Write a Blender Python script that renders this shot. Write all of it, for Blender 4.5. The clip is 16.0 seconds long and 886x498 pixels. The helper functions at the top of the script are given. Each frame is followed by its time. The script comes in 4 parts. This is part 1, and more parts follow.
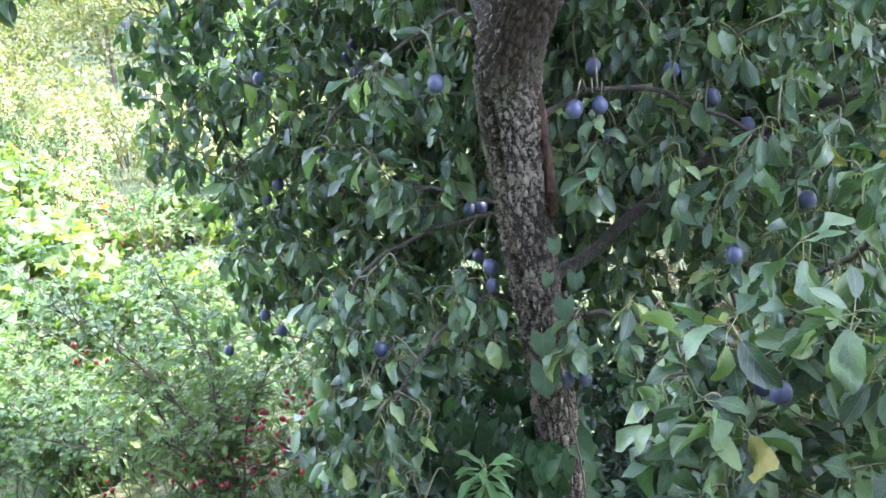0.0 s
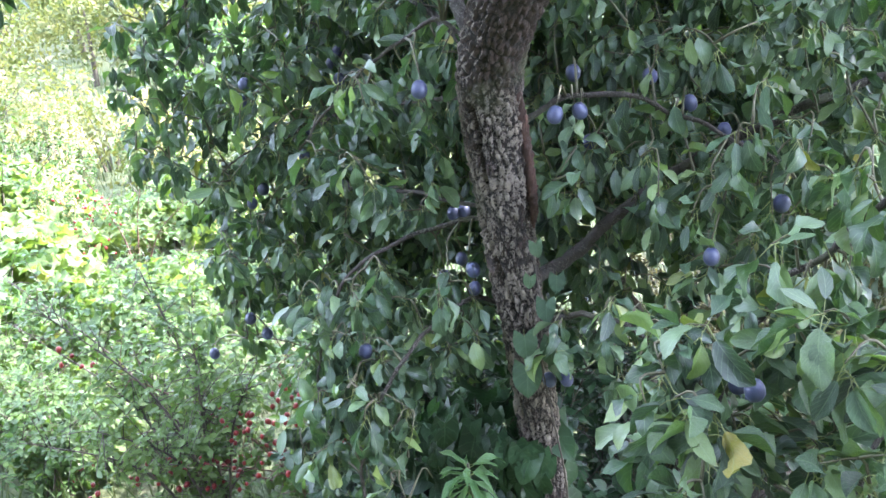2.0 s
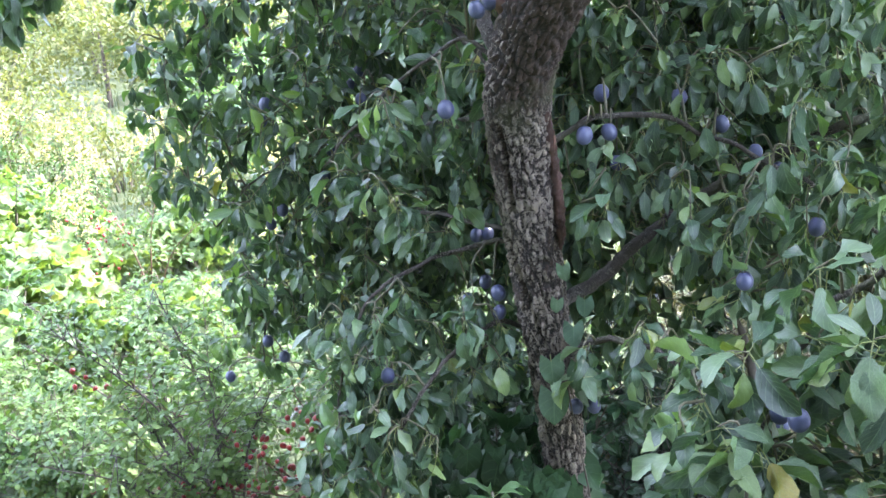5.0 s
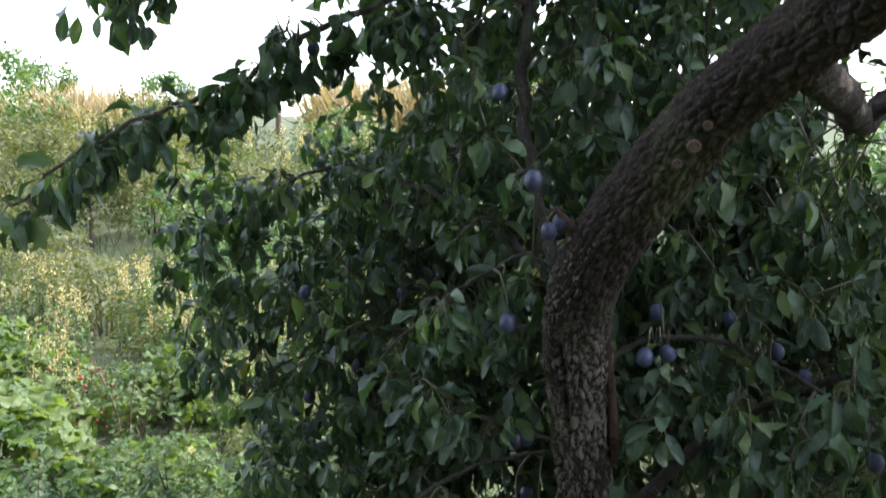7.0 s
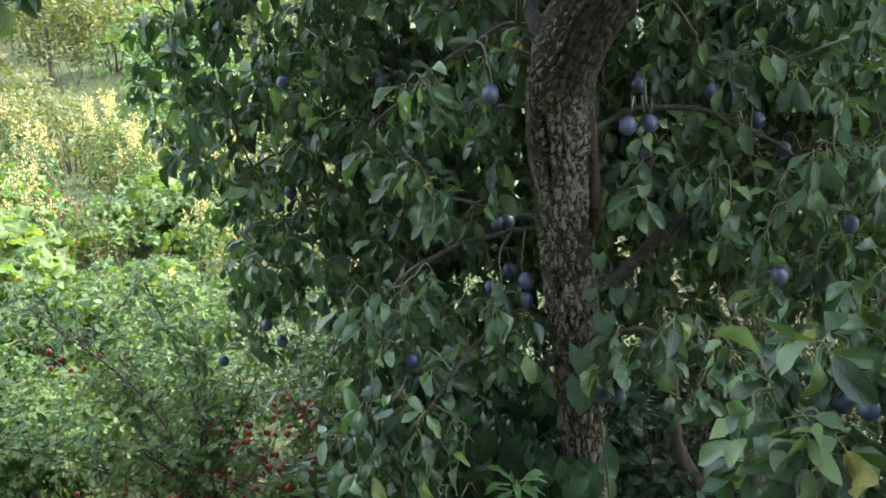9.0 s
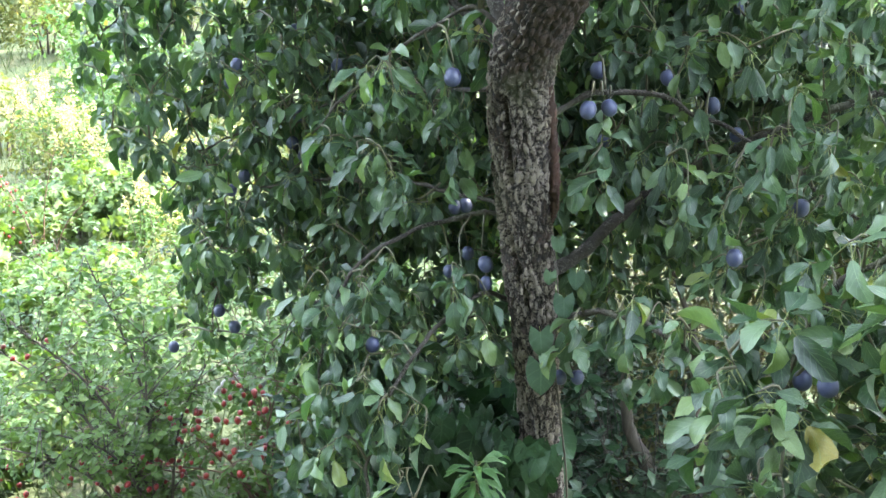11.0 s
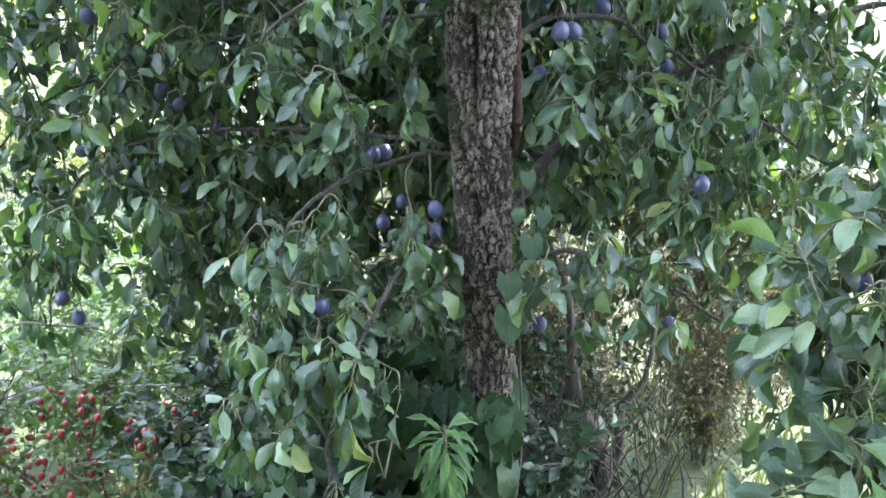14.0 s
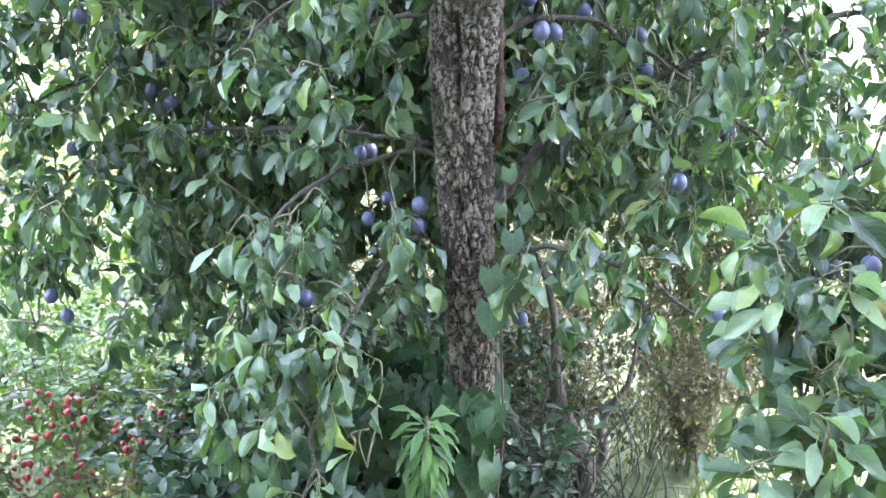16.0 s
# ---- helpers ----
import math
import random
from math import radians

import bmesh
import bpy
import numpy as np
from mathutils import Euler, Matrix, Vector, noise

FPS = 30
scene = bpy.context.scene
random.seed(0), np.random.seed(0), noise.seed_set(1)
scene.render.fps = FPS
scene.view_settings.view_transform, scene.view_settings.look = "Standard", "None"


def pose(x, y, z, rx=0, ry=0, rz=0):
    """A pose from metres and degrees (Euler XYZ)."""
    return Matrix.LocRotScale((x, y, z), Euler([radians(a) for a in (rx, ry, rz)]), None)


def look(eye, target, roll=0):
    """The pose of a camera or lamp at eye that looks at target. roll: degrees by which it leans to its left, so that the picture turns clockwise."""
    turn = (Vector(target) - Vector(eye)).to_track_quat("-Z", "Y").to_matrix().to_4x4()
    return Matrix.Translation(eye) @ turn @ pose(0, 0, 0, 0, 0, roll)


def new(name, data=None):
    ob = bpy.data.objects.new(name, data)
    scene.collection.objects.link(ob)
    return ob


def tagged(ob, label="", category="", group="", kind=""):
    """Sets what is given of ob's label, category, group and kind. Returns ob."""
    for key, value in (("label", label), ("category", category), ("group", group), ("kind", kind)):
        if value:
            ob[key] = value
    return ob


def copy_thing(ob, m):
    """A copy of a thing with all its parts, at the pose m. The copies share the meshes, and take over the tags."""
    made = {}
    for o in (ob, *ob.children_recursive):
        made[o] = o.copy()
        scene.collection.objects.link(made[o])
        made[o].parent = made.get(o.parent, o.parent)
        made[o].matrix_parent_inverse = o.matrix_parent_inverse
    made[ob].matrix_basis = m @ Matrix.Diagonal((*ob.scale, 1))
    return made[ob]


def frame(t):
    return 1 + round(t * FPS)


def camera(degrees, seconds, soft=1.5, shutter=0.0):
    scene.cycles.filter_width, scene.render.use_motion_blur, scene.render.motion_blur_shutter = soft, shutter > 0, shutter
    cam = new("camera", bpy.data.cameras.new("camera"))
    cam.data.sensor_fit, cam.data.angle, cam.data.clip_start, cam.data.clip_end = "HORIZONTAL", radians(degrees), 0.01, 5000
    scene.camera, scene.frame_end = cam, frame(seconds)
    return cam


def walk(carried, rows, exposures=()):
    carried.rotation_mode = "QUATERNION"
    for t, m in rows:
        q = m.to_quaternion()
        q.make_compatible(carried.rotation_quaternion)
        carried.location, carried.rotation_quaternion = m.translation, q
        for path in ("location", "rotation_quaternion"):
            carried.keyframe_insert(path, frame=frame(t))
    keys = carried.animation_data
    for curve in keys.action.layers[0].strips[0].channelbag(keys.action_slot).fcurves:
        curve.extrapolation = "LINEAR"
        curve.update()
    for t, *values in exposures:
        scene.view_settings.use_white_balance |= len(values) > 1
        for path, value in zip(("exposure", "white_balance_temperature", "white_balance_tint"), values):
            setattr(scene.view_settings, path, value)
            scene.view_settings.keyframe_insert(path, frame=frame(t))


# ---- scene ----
cam = camera(49.5, 16.0, 1.5, 0.3)
PATH = [
    (0, (0.389, -0.079, 1.726), (-0.089, 1.782, 1.173), -4.4),
    (0.5, (0.391, -0.065, 1.719), (-0.062, 1.803, 1.164), -4.4),
    (1, (0.388, -0.074, 1.718), (-0.062, 1.794, 1.164), -4.4),
    (1.5, (0.389, -0.09, 1.728), (-0.056, 1.779, 1.172), -4.1),
    (2, (0.397, -0.106, 1.734), (-0.049, 1.764, 1.185), -4.3),
    (2.5, (0.402, -0.117, 1.739), (-0.041, 1.753, 1.187), -4.4),
    (3, (0.406, -0.122, 1.742), (-0.048, 1.747, 1.194), -4.6),
    (3.5, (0.41, -0.097, 1.741), (-0.056, 1.772, 1.203), -5.1),
    (3.7, (0.408, -0.09, 1.74), (-0.06, 1.781, 1.21), -5.0),
    (5.8, (0.294, -0.08, 1.716), (-0.127, 1.812, 1.222), -2.7),
    (6, (0.271, -0.085, 1.714), (-0.128, 1.813, 1.228), -2.0),
    (6.5, (0.228, -0.078, 1.734), (-0.17, 1.846, 1.363), -0.9),
    (7, (0.213, -0.087, 1.826), (-0.186, 1.863, 1.632), -0.4),
    (7.5, (0.205, -0.086, 1.843), (-0.191, 1.87, 1.724), 0.1),
    (8, (0.19, -0.066, 1.807), (-0.206, 1.88, 1.567), -0.4),
    (8.5, (0.186, -0.064, 1.718), (-0.186, 1.857, 1.305), -1.3),
    (9, (0.194, -0.109, 1.715), (-0.14, 1.794, 1.197), -1.3),
    (9.5, (0.194, -0.13, 1.718), (-0.103, 1.772, 1.175), -1.0),
    (10, (0.189, -0.132, 1.713), (-0.093, 1.773, 1.171), -0.8),
    (10.2, (0.182, -0.138, 1.723), (-0.083, 1.767, 1.175), -0.9),
    (12.3, (0.043, 0.008, 1.632), (-0.069, 1.949, 1.159), 0.9),
    (12.5, (0.009, 0.03, 1.616), (-0.072, 1.977, 1.164), 0.7),
    (13, (-0.076, 0.035, 1.594), (0.016, 1.969, 1.089), 1.0),
    (13.5, (-0.197, 0.034, 1.566), (0.108, 1.929, 1.006), 1.2),
    (14, (-0.279, 0.045, 1.566), (0.146, 1.925, 1.031), 1.2),
    (14.5, (-0.283, 0.023, 1.577), (0.153, 1.919, 1.112), 1.3),
    (15, (-0.296, 0.0, 1.554), (0.131, 1.9, 1.1), 1.8),
    (15.5, (-0.28, -0.008, 1.528), (0.149, 1.89, 1.065), 1.5),
    (16, (-0.275, -0.002, 1.523), (0.17, 1.888, 1.042), 1.7),
]
EXPOSURES = [(0, 4.43, 5850, 18), (0.5, 4.58, 5850, 18), (1.0, 4.73, 5850, 19), (1.5, 4.68, 5850, 19), (2.5, 4.43, 5850, 19), (3.7, 4.43, 5850, 19), (6.1, 4.28, 5900, 16),
             (6.5, 3.53, 6100, 15), (7.0, 2.62, 6300, 15), (7.5, 2.25, 6200, 15), (8.0, 2.14, 6200, 15), (8.5, 2.98, 6500, 8), (9.0, 3.38, 6600, 4), (10.2, 3.88, 6500, 4),
             (12.3, 5.01, 5980, 14), (12.9, 4.49, 5980, 13), (13.4, 4.38, 5980, 16), (14.0, 4.53, 5980, 16), (14.5, 5.14, 5980, 18), (16, 5.14, 5980, 18)]
walk(cam, [(t, look(e, g, r)) for t, e, g, r in PATH], EXPOSURES)

# ---- world, sun, exposure ----
SUN_ELEV, SUN_AZ = radians(45), radians(62)      # azimuth clockwise from +y


def make_world():
    w = bpy.data.worlds.new("sky")
    scene.world = w
    w.use_nodes = True
    nt = w.node_tree
    sky = nt.nodes.new("ShaderNodeTexSky")
    sky.sky_type = "NISHITA"
    sky.sun_disc = False
    sky.sun_elevation, sky.sun_rotation = SUN_ELEV, SUN_AZ
    sky.air_density, sky.dust_density, sky.ozone_density = 1.0, 1.5, 1.0
    haze = nt.nodes.new("ShaderNodeMix")          # a bright, hazy late-summer sky
    haze.data_type, haze.blend_type = "RGBA", "MIX"
    haze.inputs[0].default_value = 0.5
    haze.inputs[7].default_value = (4.0, 4.1, 4.2, 1)
    nt.links.new(sky.outputs[0], haze.inputs[6])
    nt.links.new(haze.outputs[2], nt.nodes["Background"].inputs[0])
    nt.nodes["Background"].inputs[1].default_value = 0.15
    lamp = bpy.data.lights.new("sun", "SUN")
    lamp.energy, lamp.angle, lamp.color = 2.0, radians(0.55), (1.0, 0.94, 0.84)
    d = Vector((math.sin(SUN_AZ) * math.cos(SUN_ELEV), math.cos(SUN_AZ) * math.cos(SUN_ELEV), math.sin(SUN_ELEV)))
    new("sun", lamp).matrix_world = look(d * 60, (0, 0, 0))


make_world()

# ---- materials ----


class Nodes:
    """A small wrapper to write node trees in few lines."""

    def __init__(self, name):
        self.mat = bpy.data.materials.new(name)
        self.mat.use_nodes = True
        self.nt = self.mat.node_tree
        self.bsdf = self.nt.nodes["Principled BSDF"]
        self.out = self.nt.nodes["Material Output"]

    def link(self, a, b):
        self.nt.links.new(a, b)
        return b

    def math(self, op, a, b=None, c=None, clamp=False):
        n = self.nt.nodes.new("ShaderNodeMath")
        n.operation, n.use_clamp = op, clamp
        for i, v in enumerate((a, b, c)):
            if v is None:
                continue
            if isinstance(v, (int, float)):
                n.inputs[i].default_value = v
            else:
                self.link(v, n.inputs[i])
        return n.outputs[0]

    def noise(self, scale, detail=4.0, rough=0.55, coord=None, distort=0.0):
        n = self.nt.nodes.new("ShaderNodeTexNoise")
        n.inputs["Scale"].default_value, n.inputs["Detail"].default_value = scale, detail
        n.inputs["Roughness"].default_value, n.inputs["Distortion"].default_value = rough, distort
        if coord is not None:
            self.link(coord, n.inputs["Vector"])
        return n

    def voronoi(self, scale, coord=None, feature="F1"):
        n = self.nt.nodes.new("ShaderNodeTexVoronoi")
        n.feature = feature
        n.inputs["Scale"].default_value = scale
        if coord is not None:
            self.link(coord, n.inputs["Vector"])
        return n

    def coord(self, which="Object"):
        return self.nt.nodes.new("ShaderNodeTexCoord").outputs[which]

    def mapping(self, coord, scale):
        n = self.nt.nodes.new("ShaderNodeMapping")
        n.inputs["Scale"].default_value = scale
        self.link(coord, n.inputs["Vector"])
        return n.outputs[0]

    def ramp(self, fac, stops):
        n = self.nt.nodes.new("ShaderNodeValToRGB")
        el = n.color_ramp.elements
        while len(el) < len(stops):
            el.new(0.5)
        for e, (p, c) in zip(el, stops):
            e.position = p
            e.color = (*c, 1) if len(c) == 3 else c
        self.link(fac, n.inputs[0])
        return n.outputs[0]

    def mix(self, fac, a, b, blend="MIX"):
        n = self.nt.nodes.new("ShaderNodeMix")
        n.data_type, n.blend_type = "RGBA", blend
        for sock, v in ((n.inputs[0], fac), (n.inputs[6], a), (n.inputs[7], b)):
            if isinstance(v, (int, float)):
                sock.default_value = v
            elif isinstance(v, tuple):
                sock.default_value = (*v, 1)
            else:
                self.link(v, sock)
        return n.outputs[2]

    def bump(self, height, strength, distance):
        n = self.nt.nodes.new("ShaderNodeBump")
        n.inputs["Strength"].default_value, n.inputs["Distance"].default_value = strength, distance
        self.link(height, n.inputs["Height"])
        self.link(n.outputs[0], self.bsdf.inputs["Normal"])
        return n

    def random(self):
        """A value that differs from piece to piece, joined or not."""
        a = self.nt.nodes.new("ShaderNodeObjectInfo").outputs["Random"]
        b = self.nt.nodes.new("ShaderNodeNewGeometry").outputs["Random Per Island"]
        return self.math("FRACT", self.math("ADD", self.math("MULTIPLY", a, 7.31), b))


def leaf_material(name, greens, old, trans, rough=0.50, veins=7.0, glow=0.22, spec=0.5, relief=0.8, backlit=None, vary=0.0):
    """A leaf blade: u across from -1 to 1 is stored as 0 to 1, v runs along. greens: three tones; old: a rare yellowed one."""
    k = Nodes(name)
    uv = k.nt.nodes.new("ShaderNodeSeparateXYZ")
    k.link(k.coord("UV"), uv.inputs[0])
    u = k.math("ABSOLUTE", k.math("SUBTRACT", uv.outputs[0], 0.5))
    v = uv.outputs[1]
    r = k.random()
    # last green of the ramp paints the yellow-green of leaves lit from behind
    tone = k.ramp(r, [(0.0, greens[0]), (0.55, greens[1]), (0.86, greens[2]), (0.992, backlit or greens[2]), (1.0, old)])
    if vary:                                       # one plant differs from the next
        own = k.nt.nodes.new("ShaderNodeObjectInfo").outputs["Random"]
        tone = k.mix(k.math("MULTIPLY", own, vary), tone, tuple(0.60 * c for c in greens[0]))
        patch = k.noise(1.3, 2, 0.5, k.coord("Object"))
        tone = k.mix(k.math("MULTIPLY", k.ramp(patch.outputs[0], [(0.42, (0, 0, 0)), (0.62, (1, 1, 1))]), vary), tone, (greens[2][0] * 1.25, greens[2][1] * 1.1, greens[2][2] * 0.9))
    # blotches inside a blade
    n = k.noise(38, 5, 0.6, k.coord("Object"))
    tone = k.mix(k.math("MULTIPLY", k.ramp(n.outputs[0], [(0.35, (0, 0, 0)), (0.75, (1, 1, 1))]), 0.35), tone,
                 tuple(0.55 * c for c in greens[0]))
    spots = k.noise(210, 2, 0.5, k.coord("Object"))
    tone = k.mix(k.math("MULTIPLY", k.ramp(spots.outputs[0], [(0.70, (0, 0, 0)), (0.76, (1, 1, 1))]), 0.5), tone, (0.09, 0.06, 0.025))
    # midrib and side veins
    mid = k.math("LESS_THAN", u, 0.022)
    wave = k.math("FRACT", k.math("MULTIPLY", k.math("SUBTRACT", v, k.math("MULTIPLY", u, 0.62)), veins))
    side = k.math("LESS_THAN", k.math("ABSOLUTE", k.math("SUBTRACT", wave, 0.5)), 0.055)
    vein = k.math("MAXIMUM", mid, k.math("MULTIPLY", side, 0.6))
    light = tuple(min(1, 1.5 * c + 0.02) for c in greens[2])
    tone = k.mix(k.math("MULTIPLY", vein, 0.30), tone, light)
    tone = k.mix(k.math("LESS_THAN", v, -0.05), tone, (0.17, 0.19, 0.075))          # stalk
    b = k.bsdf
    k.link(tone, b.inputs["Base Color"])
    fine = k.noise(60, 3, 0.5, k.coord("Object"))
    k.link(k.math("ADD", k.math("MULTIPLY", fine.outputs[0], 0.3), rough - 0.15), b.inputs["Roughness"])
    b.inputs["Specular IOR Level"].default_value = spec
    pucker = k.math("ADD", k.math("MULTIPLY", vein, -0.8), k.math("MULTIPLY", fine.outputs[0], 1.2))
    k.bump(pucker, relief, 0.0022)
    t = k.nt.nodes.new("ShaderNodeBsdfTranslucent")
    k.link(k.mix(1.0, tone, trans, "MULTIPLY"), t.inputs[0])
    m = k.nt.nodes.new("ShaderNodeMixShader")
    m.inputs[0].default_value = glow
    k.link(b.outputs[0], m.inputs[1])
    k.link(t.outputs[0], m.inputs[2])
    k.link(m.outputs[0], k.out.inputs[0])
    return k.mat


def bark_material(name, dark, mid, lichen, amount, scale=1.0, plates=False):
    """Fibrous bark with a fine pale lichen crust; plates: the mesh tells its raised plates from the fissures, and how far the crust has grown."""
    k = Nodes(name)
    c = k.coord("Object")
    fibre = k.noise(90 * scale, 6, 0.68, k.mapping(c, (1, 1, 0.4)), 0.5)
    patch = k.noise(15 * scale, 5, 0.62, c)
    crust = k.noise(300 * scale, 6, 0.70, k.mapping(c, (1, 1, 0.75)), 0.6)
    cell = k.voronoi(190 * scale, c)
    sep = k.nt.nodes.new("ShaderNodeSeparateColor")
    k.link(cell.outputs["Color"], sep.inputs[0])
    base = k.mix(k.ramp(fibre.outputs[0], [(0.34, (0, 0, 0)), (0.66, (1, 1, 1))]), dark, mid)
    where = k.math("ADD", crust.outputs[0], k.math("MULTIPLY", k.math("SUBTRACT", patch.outputs[0], 0.5), 0.70))
    where = k.math("ADD", where, k.math("MULTIPLY", k.math("SUBTRACT", sep.outputs[0], 0.5), 0.16))
    if plates:
        crack = k.nt.nodes.new("ShaderNodeAttribute")
        crack.attribute_name = "plate"
        cover = k.nt.nodes.new("ShaderNodeAttribute")
        cover.attribute_name = "crust"
        where = k.math("ADD", where, k.math("MULTIPLY", k.math("SUBTRACT", crack.outputs["Fac"], 0.55), 0.22))
        where = k.math("ADD", where, k.math("MULTIPLY", k.math("SUBTRACT", cover.outputs["Fac"], 1.0), 0.46))
        base = k.mix(k.ramp(crack.outputs["Fac"], [(0.05, (0, 0, 0)), (0.45, (1, 1, 1))]), tuple(0.5 * v for v in dark), base)
    mask = k.ramp(where, [(0.46 - amount, (0, 0, 0)), (0.60 - amount, (1, 1, 1))])
    tint = k.mix(sep.outputs[1], lichen, tuple(0.62 * v for v in lichen))
    tint = k.mix(k.math("MULTIPLY", patch.outputs[0], 0.6), tint, (lichen[0] * 0.95, lichen[1] * 0.80, lichen[2] * 0.76))
    moss = k.ramp(k.noise(6 * scale, 3, 0.5, c).outputs[0], [(0.54, (0, 0, 0)), (0.70, (0.6, 0.6, 0.6))])
    base = k.mix(mask, base, tint)
    base = k.mix(moss, base, (0.075, 0.085, 0.038))
    k.link(base, k.bsdf.inputs["Base Color"])
    k.bsdf.inputs["Roughness"].default_value = 0.9
    h = k.math("ADD", k.math("MULTIPLY", fibre.outputs[0], 0.8), k.math("MULTIPLY", mask, 0.6))
    k.bump(h, 1.0, 0.006)
    return k.mat


def plain_material(name, a, b, scale=40, rough=0.7, bump=0.3, dist=0.002, stretch=(1, 1, 1), metal=0.0):
    k = Nodes(name)
    c = k.mapping(k.coord("Object"), stretch)
    n = k.noise(scale, 6, 0.6, c)
    big = k.noise(scale * 0.14, 3, 0.5, c)
    tone = k.mix(k.ramp(n.outputs[0], [(0.32, (0, 0, 0)), (0.7, (1, 1, 1))]), a, b)
    tone = k.mix(k.math("MULTIPLY", k.ramp(big.outputs[0], [(0.4, (0, 0, 0)), (0.7, (1, 1, 1))]), 0.4), tone, tuple(0.6 * v for v in a))
    k.link(tone, k.bsdf.inputs["Base Color"])
    k.bsdf.inputs["Roughness"].default_value, k.bsdf.inputs["Metallic"].default_value = rough, metal
    k.bump(n.outputs[0], bump, dist)
    return k.mat


def plum_material():
    k = Nodes("plum skin with bloom")
    c = k.coord("Object")
    n = k.noise(55, 5, 0.6, c)
    fine = k.noise(260, 3, 0.6, c)
    r = k.random()
    skin = k.mix(r, (0.020, 0.023, 0.055), (0.030, 0.024, 0.058))
    smear = k.noise(28, 4, 0.7, k.mapping(c, (1, 1, 0.4)), 1.2)
    bloom = k.math("MULTIPLY", k.ramp(smear.outputs[0], [(0.36, (0.08, 0.08, 0.08)), (0.60, (1, 1, 1))]), k.math("ADD", 0.45, k.math("MULTIPLY", r, 0.5)))
    tone = k.mix(bloom, skin, (0.055, 0.072, 0.140))
    tone = k.mix(k.math("MULTIPLY", k.ramp(fine.outputs[0], [(0.60, (0, 0, 0)), (0.70, (1, 1, 1))]), 0.4), tone, (0.15, 0.15, 0.23))
    tone = k.mix(k.math("MULTIPLY", k.ramp(n.outputs[0], [(0.62, (0, 0, 0)), (0.72, (1, 1, 1))]), 0.5), tone, (0.018, 0.014, 0.035))
    k.link(tone, k.bsdf.inputs["Base Color"])
    k.link(k.math("ADD", k.math("MULTIPLY", bloom, 0.35), 0.35), k.bsdf.inputs["Roughness"])
    k.bsdf.inputs["Coat Weight"].default_value = 0.1
    return k.mat


def ground_material():
    k = Nodes("dry meadow soil")
    c = k.coord("Object")
    big = k.noise(0.35, 5, 0.6, c)
    mid = k.noise(3.0, 5, 0.6, c)
    fine = k.noise(55, 5, 0.65, c)
    tone = k.ramp(mid.outputs[0], [(0.3, (0.030, 0.046, 0.018)), (0.5, (0.055, 0.075, 0.028)), (0.72, (0.16, 0.135, 0.080))])
    tone = k.mix(k.ramp(big.outputs[0], [(0.4, (0, 0, 0)), (0.65, (1, 1, 1))]), tone, (0.048, 0.078, 0.026))
    tone = k.mix(k.math("MULTIPLY", fine.outputs[0], 0.5), tone, (0.05, 0.05, 0.02))
    k.link(tone, k.bsdf.inputs["Base Color"])
    k.bsdf.inputs["Roughness"].default_value = 0.95
    k.bump(fine.outputs[0], 0.7, 0.02)
    return k.mat


PLUM_LEAF = leaf_material("plum leaf", ((0.015, 0.035, 0.018), (0.056, 0.100, 0.055), (0.120, 0.176, 0.096)), (0.24, 0.20, 0.05), (1.8, 2.3, 0.55), rough=0.46, glow=0.20, spec=0.58, relief=0.9, backlit=(0.145, 0.205, 0.062))
VINE_LEAF = leaf_material("heart shaped vine leaf", ((0.034, 0.071, 0.038), (0.045, 0.086, 0.045), (0.060, 0.105, 0.053)), (0.12, 0.18, 0.05), (1.8, 2.0, 0.7), 0.5, 4.0, spec=0.38)
# dark ivy green, with shade under the tree put into the colour
IVY_SHADE_LEAF = leaf_material("dark leaf for ivy and shade", ((0.011, 0.030, 0.014), (0.018, 0.045, 0.018), (0.030, 0.066, 0.027)), (0.10, 0.12, 0.03), (1.5, 1.8, 0.6), 0.4, 4.0, 0.2, spec=0.38)
SHRUB_LEAF = leaf_material("small shrub leaf", ((0.030, 0.078, 0.022), (0.056, 0.122, 0.032), (0.095, 0.166, 0.046)), (0.30, 0.28, 0.06), (2.0, 2.0, 0.7), 0.5, 6.0, 0.27, vary=0.55, spec=0.38)
GRAPE_LEAF = leaf_material("light bramble leaf", ((0.042, 0.092, 0.032), (0.076, 0.136, 0.046), (0.122, 0.182, 0.064)), (0.36, 0.34, 0.08), (1.9, 1.9, 0.7), 0.5, 5.0, 0.4, vary=0.55, spec=0.38)
OLIVE_LEAF = leaf_material("olive hanging leaf", ((0.055, 0.062, 0.022), (0.085, 0.090, 0.034), (0.13, 0.125, 0.055)), (0.20, 0.12, 0.06), (1.6, 1.5, 0.6), 0.6, 4.0, 0.22, spec=0.38)
SUN_LEAF = leaf_material("yellow green bush leaf", ((0.042, 0.068, 0.022), (0.075, 0.102, 0.034), (0.125, 0.138, 0.054)), (0.42, 0.33, 0.14), (1.8, 1.7, 0.7), 0.6, 4.0, 0.35, vary=0.55, spec=0.38)
DRY_LEAF = leaf_material("dry reed blade", ((0.195, 0.165, 0.075), (0.285, 0.232, 0.120), (0.345, 0.277, 0.165)), (0.5, 0.35, 0.25), (1.5, 1.4, 0.9), 0.7, 2.0, 0.25)
PLUME = leaf_material("pale yellow plume", ((0.30, 0.27, 0.10), (0.42, 0.38, 0.16), (0.50, 0.46, 0.24)), (0.45, 0.40, 0.25), (1.3, 1.2, 0.8), 0.7, 2.0, 0.3)
